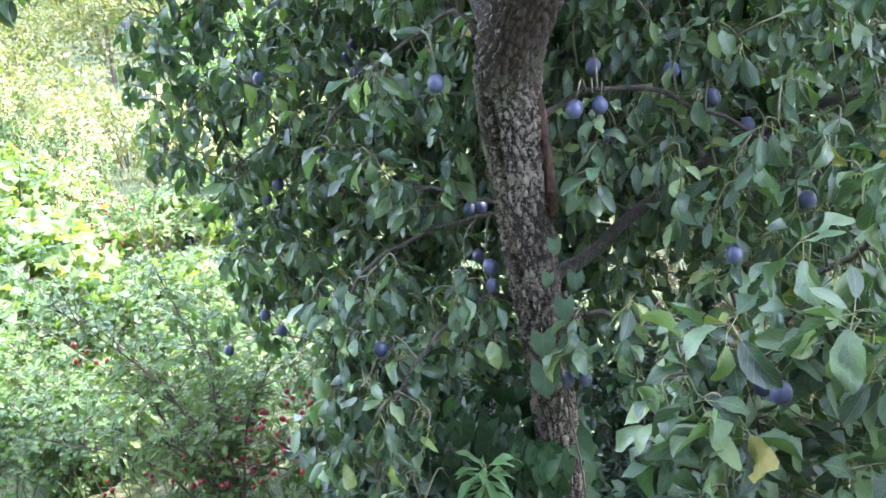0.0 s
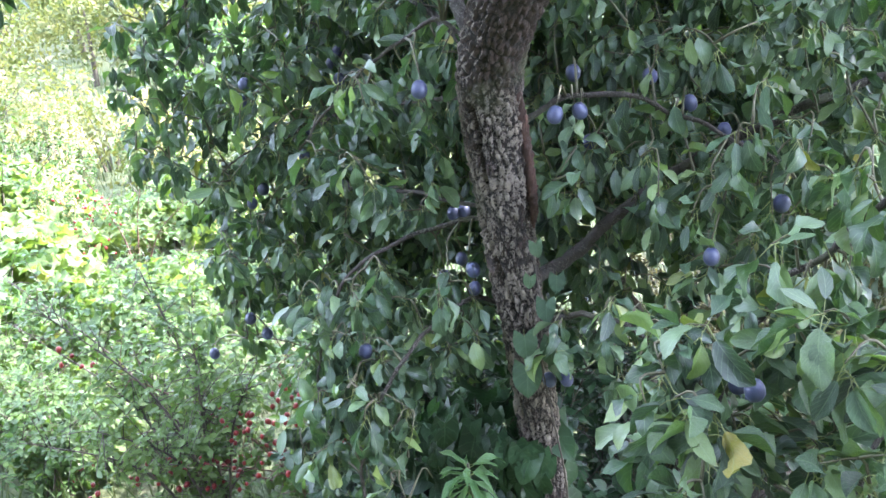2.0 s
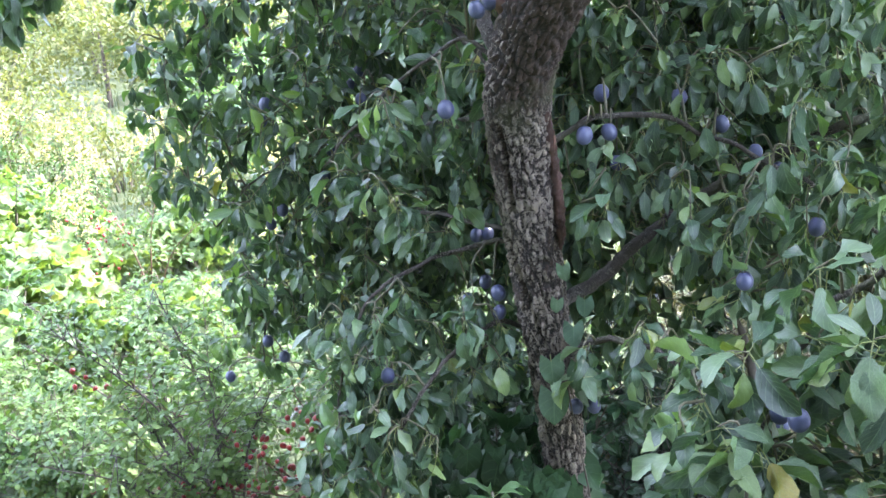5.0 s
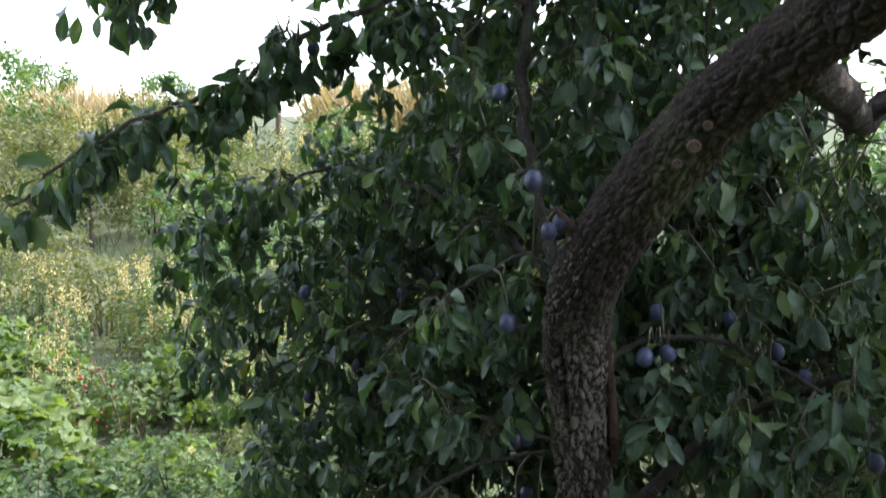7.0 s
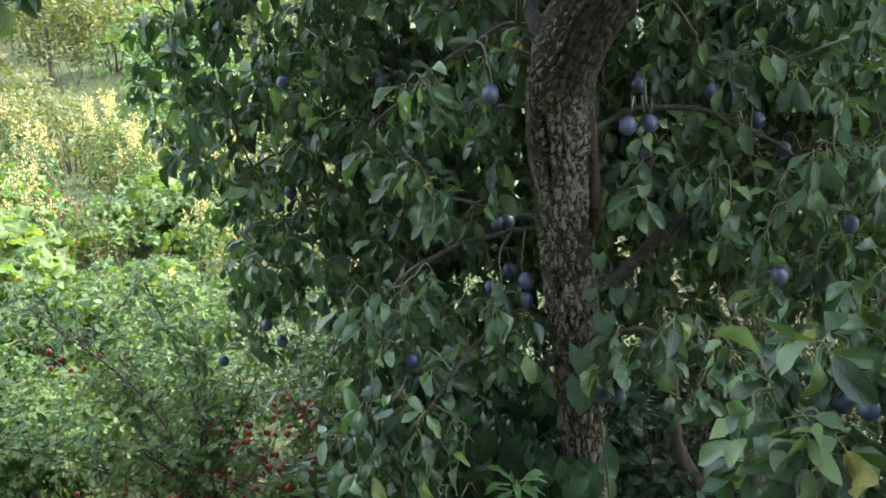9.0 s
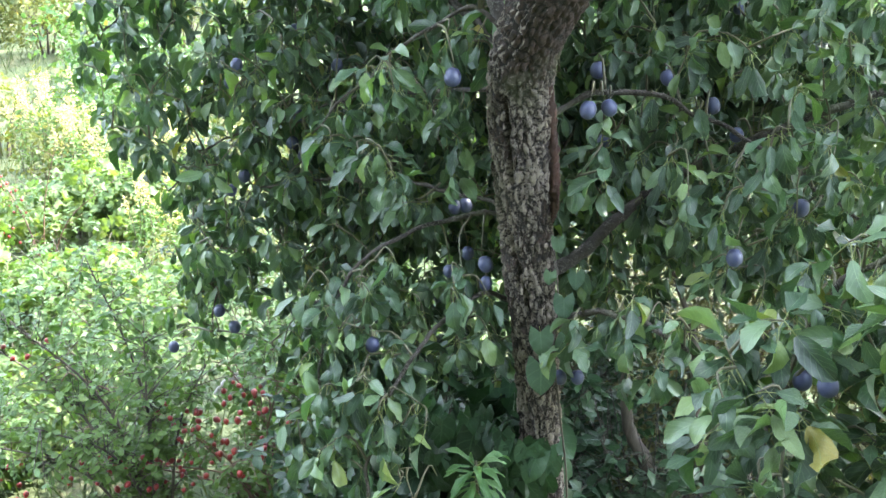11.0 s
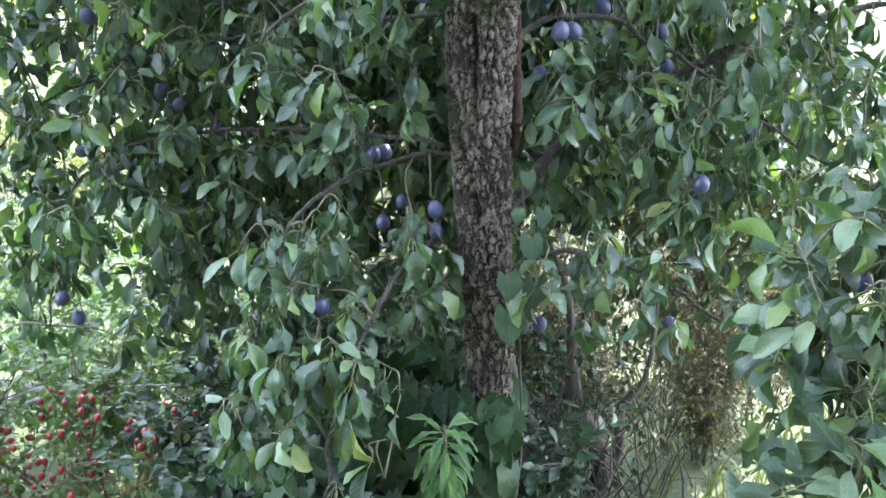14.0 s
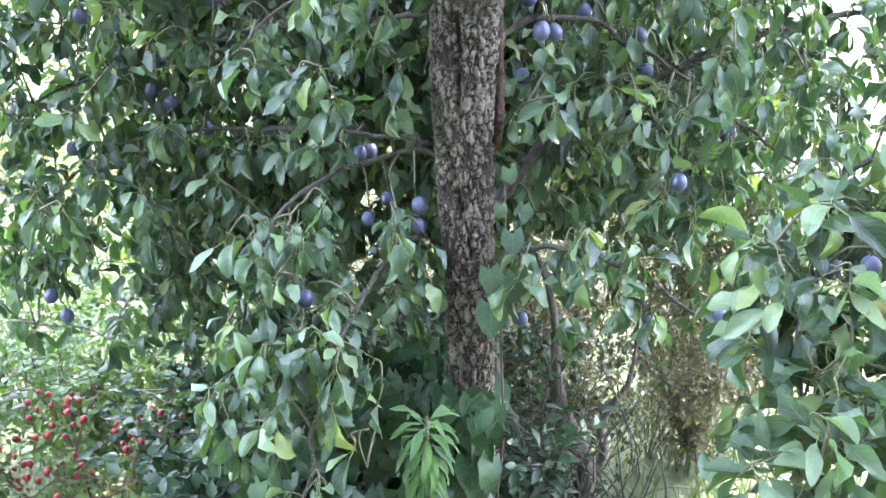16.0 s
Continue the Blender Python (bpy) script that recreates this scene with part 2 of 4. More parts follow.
GRASS = leaf_material("meadow grass blade", ((0.030, 0.056, 0.019), (0.048, 0.078, 0.026), (0.082, 0.095, 0.038)), (0.42, 0.35, 0.18), (1.6, 1.6, 0.7), 0.6, 2.0, 0.3, spec=0.38)
HAND_LEAF = leaf_material("glossy narrow leaf", ((0.072, 0.150, 0.062), (0.098, 0.185, 0.078), (0.130, 0.225, 0.100)), (0.16, 0.22, 0.06), (1.8, 2.0, 0.7), 0.32, 8.0, 0.35)
BARK = bark_material("lichened plum bark", (0.010, 0.0065, 0.0052), (0.048, 0.029, 0.022), (0.195, 0.172, 0.138), 0.02, 1.0, True)
BOUGH_BARK = bark_material("dark bough bark", (0.010, 0.0065, 0.0052), (0.055, 0.036, 0.028), (0.20, 0.18, 0.15), -0.06)
TWIG = bark_material("grey twig bark", (0.018, 0.014, 0.011), (0.055, 0.045, 0.036), (0.20, 0.20, 0.17), -0.10, 1.6)
GREEN_TWIG = plain_material("green brown shoot", (0.055, 0.050, 0.028), (0.11, 0.105, 0.055), 120, 0.6)
DARK_STEM = plain_material("dark dead stem", (0.035, 0.028, 0.02), (0.11, 0.09, 0.07), 60, 0.9, 0.7, 0.004, (1, 1, 0.25))
ROSE_STEM = plain_material("reddish brown rose stem", (0.09, 0.045, 0.03), (0.19, 0.11, 0.07), 80, 0.6)
WOUND = plain_material("bare reddish heartwood", (0.020, 0.009, 0.006), (0.080, 0.036, 0.022), 160, 0.85, 1.0, 0.005, (1, 1, 0.10))
CUT = plain_material("weathered sawn wood", (0.05, 0.026, 0.018), (0.11, 0.062, 0.042), 70, 0.8, 0.4, 0.002)
PLUM = plum_material()
HIP = plain_material("red rose hip skin", (0.15, 0.009, 0.010), (0.26, 0.022, 0.016), 60, 0.32, 0.1, 0.0005)
PIPE = plain_material("bleached dead wood", (0.30, 0.28, 0.26), (0.52, 0.50, 0.47), 60, 0.85, 0.6, 0.002, (0.3, 1, 1))
SOIL = ground_material()

# ---- mesh helpers ----
rng = np.random.default_rng(7)


def mesh_from(name, verts, faces, mats, uvs=None, smooth=True, slots=None):
    me = bpy.data.meshes.new(name)
    if isinstance(faces, np.ndarray):             # quads alone
        n = len(faces)
        me.vertices.add(len(verts))
        me.vertices.foreach_set("co", np.asarray(verts, dtype=np.float32).ravel())
        me.loops.add(4 * n)
        me.loops.foreach_set("vertex_index", faces.astype(np.int32).ravel())
        me.polygons.add(n)
        me.polygons.foreach_set("loop_start", np.arange(0, 4 * n, 4, dtype=np.int32))
        me.update(calc_edges=True)
    else:
        me.from_pydata([tuple(v) for v in verts] if not isinstance(verts, np.ndarray) else verts.tolist(), [], faces)
    for m in mats:
        me.materials.append(m)
    if uvs is not None:
        layer = me.uv_layers.new(name="UVMap")
        idx = np.empty(len(me.loops), dtype=np.int64)
        me.loops.foreach_get("vertex_index", idx)
        layer.data.foreach_set("uv", np.asarray(uvs, dtype=np.float32)[idx].ravel())
    if slots is not None:
        me.polygons.foreach_set("material_index", np.asarray(slots, dtype=np.int32))
    if smooth:
        me.polygons.foreach_set("use_smooth", np.ones(len(me.polygons), dtype=bool))
    me.update()
    return me


def part(name, me, parent, label="", kind=""):
    ob = new(name, me)
    ob.parent = parent
    return tagged(ob, label=label, kind=kind)


def thing(name, at, label, category, group="", kind=""):
    ob = new(name)
    ob.location = at
    ob.empty_display_size = 0.05
    return tagged(ob, label, category, group, kind)


def spline(points, n):
    """n points along a smooth curve through the given ones."""
    p = np.array(points, float)
    q = np.vstack([2 * p[0] - p[1], p, 2 * p[-1] - p[-2]])
    at = np.linspace(0, len(p) - 1, n)
    i = np.minimum(at.astype(int), len(p) - 2)
    f = (at - i)[:, None]
    a, b, c, d = q[i], q[i + 1], q[i + 2], q[i + 3]
    return 0.5 * (2 * b + (c - a) * f + (2 * a - 5 * b + 4 * c - d) * f * f + (3 * b - 3 * c + d - a) * f ** 3)


def frames_along(c):
    """Two unit vectors across the curve at each of its points, without sudden turns."""
    t = np.gradient(c, axis=0)
    t /= np.linalg.norm(t, axis=1)[:, None] + 1e-12
    a = unit(cross(t[0], (0.31, 0.94, 0.12)))
    A, B = [], []
    for k in t:
        a = unit(a - k * a.dot(k))
        A.append(a)
        B.append(cross(k, a))
    return np.array(A), np.array(B)


def tube(points, radii, sides=6, n=None, wobble=0.0, smooth=True):
    """Verts and faces of a tapered, closed tube; radii are spread along it."""
    c = spline(points, n or max(3, 4 * len(points))) if smooth else np.array(points, float)
    r = np.interp(np.linspace(0, 1, len(c)), np.linspace(0, 1, len(radii)), radii)
    A, B = frames_along(c)
    ang = np.linspace(0, 2 * np.pi, sides, endpoint=False)
    rr = r[:, None] * (1 + wobble * rng.standard_normal((len(c), sides)))
    v = c[:, None] + rr[..., None] * (np.cos(ang)[None, :, None] * A[:, None] + np.sin(ang)[None, :, None] * B[:, None])
    v = v.reshape(-1, 3)
    m = len(c)
    f = [(i * sides + j, i * sides + (j + 1) % sides, (i + 1) * sides + (j + 1) % sides, (i + 1) * sides + j)
         for i in range(m - 1) for j in range(sides)]
    f.append(tuple(range(sides))[::-1])
    f.append(tuple((m - 1) * sides + j for j in range(sides)))
    return v, f


class Bundle:
    """Several tubes joined in one mesh."""

    def __init__(self):
        self.v, self.f, self.n = [], [], 0

    def add(self, vf):
        v, f = vf
        self.v.append(v)
        self.f += [tuple(i + self.n for i in q) for q in f]
        self.n += len(v)

    def mesh(self, name, mat):
        return mesh_from(name, np.vstack(self.v), self.f, [mat])


def blade(width, rows, cols, curl, fold, wave=0.0, shape="plum", stalk=0.2, teeth=0.0, lean=0.0):
    """A leaf of length 1 along y with its face up: verts, faces, uvs. curl bends it down along an arc, fold lifts the halves, wave ripples the rim."""
    vs = np.linspace(0, 1, rows + 1)
    if shape == "plum":
        vs = 0.5 - 0.5 * np.cos(np.pi * vs * 0.985)
        vs /= vs[-1]
        w = vs ** 0.80 * (1 - vs) ** 0.82 / 0.326
    elif shape == "heart":
        w = np.where(vs < 0.22, 0.80 + 0.9 * vs, np.sin(np.pi * (0.5 + 0.5 * (vs - 0.22) / 0.78)) ** 0.85)
    elif shape == "lobed":
        w = np.sin(np.pi * np.clip(vs, 0.02, 1) ** 0.62) ** 0.7 * (1 + 0.26 * np.cos(vs * 17))
    elif shape == "blade":
        w = (1 - vs) ** 0.5
    else:
        w = np.sin(np.pi * vs ** 0.8) ** 0.9
    w = np.clip(w, 0.0, 2) * width / 2
    w[-1] = 0.004
    verts, uvs, faces = [], [], []
    cy, cz, last = 0.0, 0.0, 0.0
    for i, v in enumerate(vs):
        bend = 2 * curl * (v + last) / 2
        cy, cz, last = cy + (v - last) * math.cos(bend), cz - (v - last) * math.sin(bend), v
        bend = 2 * curl * v
        for j in range(cols + 1):
            u = 2 * j / cols - 1
            edge = 1 + (teeth * (1 if i % 2 else -1) if abs(u) > 0.99 and 0 < i < rows else 0)
            back = 0.30 * abs(u) ** 0.8 * (1 - v) ** 4 if shape == "heart" else 0
            off = fold * abs(u) * w[i] * 2 + wave * math.sin(9 * v + 2.2 * u) * abs(u) * w[i] * 2
            verts.append((u * w[i] * edge + lean * v * v, cy - back + off * math.sin(bend), cz + off * math.cos(bend)))
            uvs.append((0.5 + u / 2, v))
    for i in range(rows):
        for j in range(cols):
            a = i * (cols + 1) + j
            faces.append((a, a + 1, a + cols + 2, a + cols + 1))
    if stalk:
        rings = ((-stalk, 0.019, -0.05), (-0.45 * stalk, 0.014, 0.012), (0.03, 0.012, -0.006)) if cols > 2 else ((-stalk, 0.019, -0.02), (0.03, 0.012, -0.006))
        for y, r, z in rings:
            for k in range(3):
                verts.append((r * math.cos(2.094 * k), y, z + r * math.sin(2.094 * k)))
                uvs.append((0.5, -0.2))
        n = len(verts) - 3 * len(rings)
        for q in range(n, len(verts) - 3, 3):
            for k in range(3):
                faces.append((q + k, q + (k + 1) % 3, q + 3 + (k + 1) % 3, q + 3 + k))
    return np.array(verts), faces, np.array(uvs)


def plum_blades(rows, cols, teeth):
    """Nine blades that differ in breadth, curl, fold and lean."""
    out = []
    for i in range(9):
        out.append(blade(0.37 + 0.045 * (i % 4), rows, cols, (0.10, 0.28, 0.48, 0.68, 0.20)[i % 5], (0.08, 0.30, 0.55, 0.18)[i % 4], (0.10, 0.30, 0.18)[i % 3],
                         "plum", 0.38, teeth, (-0.14, 0.0, 0.15)[(i // 2) % 3]))
    return out


FINE = plum_blades(11, 4, 0.03)      # leaves close to the path
MIDDLE = plum_blades(7, 2, 0.03)
COARSE = plum_blades(5, 2, 0.0)
SMALL = [blade(0.52, 3, 2, 0.1 * i, 0.12, 0.1, "oval", 0) for i in range(3)]
BROAD = [blade(0.95, 6, 4, 0.12 + 0.1 * i, 0.08, 0.25, "lobed", 0.3) for i in range(3)]
IVY = [blade(0.95, 4, 2, 0.16 + 0.08 * i, 0.10, 0.10, "heart", 0) for i in range(3)]
HEART = [blade(0.98, 8, 4, 0.16 + 0.08 * i, 0.10, 0.10, "heart", 0.25) for i in range(3)]
NARROW = [blade(0.20, 9, 4, 0.35 + 0.18 * i, 0.30, 0.35, "plum", 0.2, 0.05, 0.1 * (i - 1)) for i in range(3)]
WISP = [blade(0.34, 3, 2, 0.1 + 0.15 * i, 0.15, 0.1, "oval", 0) for i in range(3)]
REED = [blade(0.05, 4, 1, 0.25 * i, 0.0, 0.0, "blade", 0) for i in range(1, 4)]
TUFT = [blade(0.035, 3, 1, 0.2 + 0.2 * i, 0.0, 0.0, "blade", 0) for i in range(3)]


def unit(v):
    x, y, z = v
    n = math.sqrt(x * x + y * y + z * z) + 1e-12
    return np.array((x / n, y / n, z / n))


def cross(a, b):
    ax, ay, az = a
    bx, by, bz = b
    return np.array((ay * bz - az * by, az * bx - ax * bz, ax * by - ay * bx))


class Leaves:
    """Collects leaves, and makes one mesh of them or objects of their own."""

    def __init__(self, blades):
        self.blades, self.items, self.avoid = blades, [], None

    def add(self, at, along, face, size):
        d = unit(along)
        if self.avoid and self.avoid(np.asarray(at) + d * size * 0.5):
            return
        s = cross(d, unit(face))
        if abs(s[0]) + abs(s[1]) + abs(s[2]) < 1e-3:
            s = cross(d, (0.3, 0.9, 0.1))
        s = unit(s)
        self.items.append((np.asarray(at, float), np.column_stack([s, d, cross(s, d)]) * size, int(rng.integers(len(self.blades)))))

    def mesh(self, name, mat, items=None):
        V, F, U, n = [], [], [], 0
        items = self.items if items is None else items
        for kind, (v, f, u) in enumerate(self.blades):
            mine = [it for it in items if it[2] == kind]
            if not mine:
                continue
            R = np.array([it[1] for it in mine])
            P = np.array([it[0] for it in mine])
            V.append((np.einsum("nij,vj->nvi", R, v) + P[:, None]).reshape(-1, 3))
            U.append(np.tile(u, (len(mine), 1)))
            F.append((np.arange(len(mine))[:, None, None] * len(v) + np.array(f)[None] + n).reshape(-1, 4))
            n += len(mine) * len(v)
        return mesh_from(name, np.vstack(V), np.vstack(F), [mat], np.vstack(U))


def rosette(leaves, at, axis, count, size, droop=0.45, spread=1.15):
    """A tuft of leaves at a shoot's tip, splayed round the axis, their tips hanging."""
    axis = unit(axis)
    a = unit(cross(axis, (0.2, 0.35, 0.9)))
    b = cross(axis, a)
    start = rng.uniform(0, 6.28)
    for i in range(count):
        ang = start + 2.4 * i + rng.normal(0, 0.25)
        tilt = np.clip(rng.normal(spread, 0.42), 0.2, 2.0)
        rad = math.cos(ang) * a + math.sin(ang) * b
        d = axis * math.cos(tilt) + rad * math.sin(tilt)
        d = unit(d + np.array((0, 0, -droop * rng.uniform(0.5, 4.2))))
        face = np.array((0, -0.20, 1.0)) + 0.5 * rad + rng.normal(0, 0.72, 3)
        L = size * rng.uniform(0.7, 1.2)
        leaves.add(np.asarray(at) - axis * 0.010 * (i % 4) + d * L * 0.36, d, face, L)


def nearest_on(curve, p):
    k = np.argmin(np.linalg.norm(curve - p, axis=1))
    return curve[k], k


def scatter_in(center, half, count, gap, tries=40):
    """Points in an ellipsoid, no two closer than gap."""
    out = []
    for _ in range(count * tries):
        q = rng.uniform(-1, 1, 3)
        if q.dot(q) > 1:
            continue
        p = np.asarray(center) + q * half
        if all(np.linalg.norm(p - o) > gap for o in out):
            out.append(p)
            if len(out) == count:
                break
    return out


# ---- ground ----


def land(x, y):
    """Height of the ground: level under the tree, a slope rising beyond."""
    rise = 0.0 if y < 8 else (0.10 * (y - 8) * min(1, (y - 8) / 6) if y < 48 else 4.0 + 0.02 * (y - 48))
    return rise + 0.05 * noise.noise(Vector((x * 0.5, y * 0.5, 0))) + 0.012 * noise.noise(Vector((x * 4, y * 4, 3)))


def make_ground():
    xs = np.concatenate([-np.geomspace(400, 6, 22), np.linspace(-5.6, 4, 60), np.geomspace(4.4, 400, 22)])
    ys = np.concatenate([-np.geomspace(300, 3, 14), np.linspace(-2.6, 9, 70), np.geomspace(9.4, 700, 44)])
    v = [(x, y, land(x, y)) for y in ys for x in xs]
    w = len(xs)
    f = [(j * w + i, j * w + i + 1, (j + 1) * w + i + 1, (j + 1) * w + i) for j in range(len(ys) - 1) for i in range(w - 1)]
    tagged(new("ground", mesh_from("ground", v, f, [SOIL])), "dry meadow ground under and behind the tree", "ground", kind="structure")


make_ground()


# ---- the plum tree ----
BASE = (0.175, 1.60, 0.0)
TRUNK = [(0.185, 1.62, -0.03), (0.180, 1.60, 0.35), (0.166, 1.588, 0.75), (0.150, 1.575, 1.0), (0.132, 1.56, 1.2), (0.116, 1.545, 1.4),
         (0.112, 1.52, 1.55), (0.150, 1.46, 1.67), (0.236, 1.375, 1.79), (0.323, 1.28, 1.894), (0.42, 1.13, 1.975),
         (0.50, 0.99, 2.03), (0.66, 0.70, 2.14), (0.95, 0.15, 2.35), (1.25, -0.5, 2.7)]


def bark_tube(points, radii, n, sides, plate, depth, seed, cracks=()):
    """A bark-covered stem with raised plates and cracks between them."""
    c = spline(points, n)
    r = np.interp(np.linspace(0, 1, n), np.linspace(0, 1, len(radii)), radii)
    A, B = frames_along(c)
    length = np.concatenate([[0], np.cumsum(np.linalg.norm(np.diff(c, axis=0), axis=1))])
    v, plate_at = [], []
    for i in range(n):
        for j in range(sides):
            a = 2 * math.pi * j / sides
            ca, sa = math.cos(a), math.sin(a)
            q = Vector((ca * r[i] / plate, sa * r[i] / plate, length[i] / (plate * 2.1) + seed))
            q += 0.35 * noise.noise_vector(q * 1.7)
            d = noise.voronoi(q)[0]
            crack = min(1.0, (d[1] - d[0]) * 2.6)
            lump = noise.noise(Vector((ca * 1.3, sa * 1.3, length[i] * 7 + seed)))
            rad = r[i] * (1 + 0.09 * lump) + depth * (crack - 0.7) + 0.3 * depth * noise.noise(q * 5)
            p = c[i] + rad * (ca * A[i] + sa * B[i])
            for x0, z0, x1, z1 in cracks:             # long splits on the near face
                if z1 < p[2] < z0 and p[1] < c[i][1]:
                    off = p[0] - (x0 + (x1 - x0) * (z0 - p[2]) / (z0 - z1)) - 0.006 * noise.noise(Vector((0, seed, p[2] * 40)))
                    p = p - 0.015 * math.exp(-(off / 0.0045) ** 2) * (ca * A[i] + sa * B[i])
            v.append(p)
            plate_at.append(crack)
    f = [(i * sides + j, i * sides + (j + 1) % sides, (i + 1) * sides + (j + 1) % sides, (i + 1) * sides + j)
         for i in range(n - 1) for j in range(sides)]
    f += [tuple(range(sides))[::-1], tuple((n - 1) * sides + j for j in range(sides))]
    return np.array(v), f, np.array(plate_at, dtype=np.float32)


def ivory_cut(radius, thick):
    """A round sawn face with a rim of bark callus."""
    bm = bmesh.new()
    prof = [(0.0, thick), (radius * 0.55, thick * 0.9), (radius * 0.8, thick), (radius, thick * 0.5), (radius * 1.12, -thick)]
    n, rings = 14, []
    for r, z in prof:
        rings.append([bm.verts.new(((r + 1e-4) * math.cos(k * 2 * math.pi / n) * (1 + 0.08 * math.sin(3 * k)),
                                    (r + 1e-4) * math.sin(k * 2 * math.pi / n), z)) for k in range(n)])
    for p, q in zip(rings, rings[1:]):
        for k in range(n):
            bm.faces.new((p[k], q[k], q[(k + 1) % n], p[(k + 1) % n]))
    bm.faces.new(rings[0])
    me = bpy.data.meshes.new("cut_scar")
    bm.to_mesh(me)
    bm.free()
    me.materials.append(CUT)
    return me


plum_tree = thing("plum_tree", BASE, "old plum tree with lichened grey bark, drooping green leaves", "tree")
plum_tree.matrix_world = Matrix.Identity(4)
tv, tf, tp = bark_tube(TRUNK, [0.056, 0.046, 0.041, 0.041, 0.046, 0.052, 0.057, 0.057, 0.054, 0.050, 0.047, 0.044, 0.040, 0.034, 0.02], 700, 140, 0.0115, 0.0065, 2.0, ((0.072, 1.34, 0.142, 1.11), (0.10, 1.0, 0.15, 0.86), (0.085, 1.52, 0.10, 1.36)))
trunk_mesh = mesh_from("trunk", tv, tf, [BARK])


def crust_cover(me, plates):
    """Lichen is thick on the standing trunk and on top of the limb, thin on the limb's sheltered underside."""
    n = len(me.vertices)
    nor = np.empty(3 * n, dtype=np.float32)
    me.vertex_normals.foreach_get("vector", nor)
    co = np.empty(3 * n, dtype=np.float32)
    me.vertices.foreach_get("co", co)
    nor, co = nor.reshape(-1, 3), co.reshape(-1, 3)
    under = np.clip((nor @ np.array((0.50, -0.55, -0.67)) - 0.15) / 0.4, 0, 1)
    high = np.clip((co[:, 2] - 1.52) / 0.10, 0, 1)
    bough = np.clip((co[:, 2] - 1.66) / 0.12, 0, 1)
    me.attributes.new("plate", "FLOAT", "POINT").data.foreach_set("value", plates)
    me.attributes.new("crust", "FLOAT", "POINT").data.foreach_set("value", (1 - np.maximum(under * high, 0.55 * bough)).astype(np.float32))


crust_cover(trunk_mesh, tp)
part("trunk", trunk_mesh, plum_tree, "cracked dark bark crusted with pale lichen")
LIMB = spline(TRUNK, 200)

# bare heartwood down the side of the trunk, under the fork
strip = spline([(0.152, 1.50, 1.60), (0.163, 1.520, 1.50), (0.170, 1.53, 1.42), (0.174, 1.535, 1.35), (0.174, 1.54, 1.31), (0.168, 1.545, 1.285)], 90)
sv, sf = tube(strip, [0.004, 0.009, 0.010, 0.0095, 0.007, 0.003], 14, 90, 0.20)
part("exposed_wood", mesh_from("exposed_wood", sv, sf, [WOUND]), plum_tree, "bare reddish heartwood strip")
for at, to, r in (((0.283, 1.232, 1.835), (0.30, 0.2, 1.75), 0.0085), ((0.300, 1.226, 1.862), (0.32, 0.2, 1.8), 0.006), ((0.262, 1.245, 1.812), (0.25, 0.2, 1.75), 0.006)):
    scar = part("cut_scar", ivory_cut(r, 0.004), plum_tree, "pale healed pruning scar")
    scar.matrix_world = Matrix.Translation(at) @ (Vector(to) - Vector(at)).to_track_quat("Z", "Y").to_matrix().to_4x4()
sv, sf = tube([(0.125, 1.46, 1.69), (0.10, 1.43, 1.72), (0.085, 1.415, 1.745)], [0.014, 0.009, 0.002], 8, 10, 0.08)
part("branch_stub", mesh_from("branch_stub", sv, sf, [CUT]), plum_tree, "splintered broken branch stub")

# where the plums hang
PLUMS_MID = ((0.012, 1.66, 1.196), (-0.023, 1.655, 1.161), (0.052, 1.57, 1.202), (0.053, 1.57, 1.165), (-0.023, 1.768, 1.261), (-0.002, 1.775, 1.263),
             (-0.148, 1.495, 1.066), (0.225, 1.486, 1.497), (0.262, 1.53, 1.495), (0.245, 1.62, 1.55), (0.265, 1.70, 1.412),
             (0.377, 1.70, 1.529), (0.444, 1.60, 1.491), (0.508, 1.70, 1.425), (0.547, 1.90, 1.361), (0.568, 1.90, 1.355), (0.59, 1.524, 1.329), (0.475, 1.466, 1.255))
PLUMS_NEAR = ((0.529, 1.387, 1.045), (0.53, 1.642, 0.946), (0.224, 1.513, 1.009), (0.192, 1.515, 1.007), (0.502, 0.995, 1.232), (0.487, 1.05, 1.215))
PLUMS_LEFT = ((0.003, 1.461, 1.552), (0.092, 1.43, 1.72), (-0.523, 1.97, 1.277), (-0.555, 1.97, 1.243), (-0.397, 1.996, 1.41), (-0.366, 1.907, 1.337),
              (-0.35, 2.545, 1.446), (-0.314, 2.50, 1.468), (-0.421, 2.092, 1.595), (-0.36, 2.13, 1.573), (-0.375, 2.12, 1.548), (-0.492, 1.869, 1.534),
              (-0.297, 1.90, 1.293), (-0.402, 1.95, 1.357), (-0.284, 1.90, 1.532), (-0.519, 1.90, 1.495), (0.594, 2.051, 1.637), (0.56, 2.05, 1.642),
              (-0.007, 1.45, 1.926), (0.065, 1.284, 1.79), (0.076, 1.40, 1.708))
PLUMS_SHADE = ((-0.623, 2.019, 0.932), (-0.601, 2.058, 0.876), (-0.78, 2.10, 0.80), (-0.502, 1.75, 2.057), (-0.455, 1.75, 2.056), (-0.421, 1.75, 2.037))
FRUIT = np.array(PLUMS_MID + PLUMS_NEAR + PLUMS_LEFT + PLUMS_SHADE)


def crowds_fruit(p):
    """Whether a leaf at p would grow over a plum, which hangs on the open side of its spray."""
    d = FRUIT - p
    out = (d[:, 1] > -0.025) & (d[:, 1] < 0.13)
    side = np.hypot(d[:, 0], d[:, 2] + 0.28 * np.clip(d[:, 1], 0, 1))
    return bool(np.any(out & (side < 0.030)))


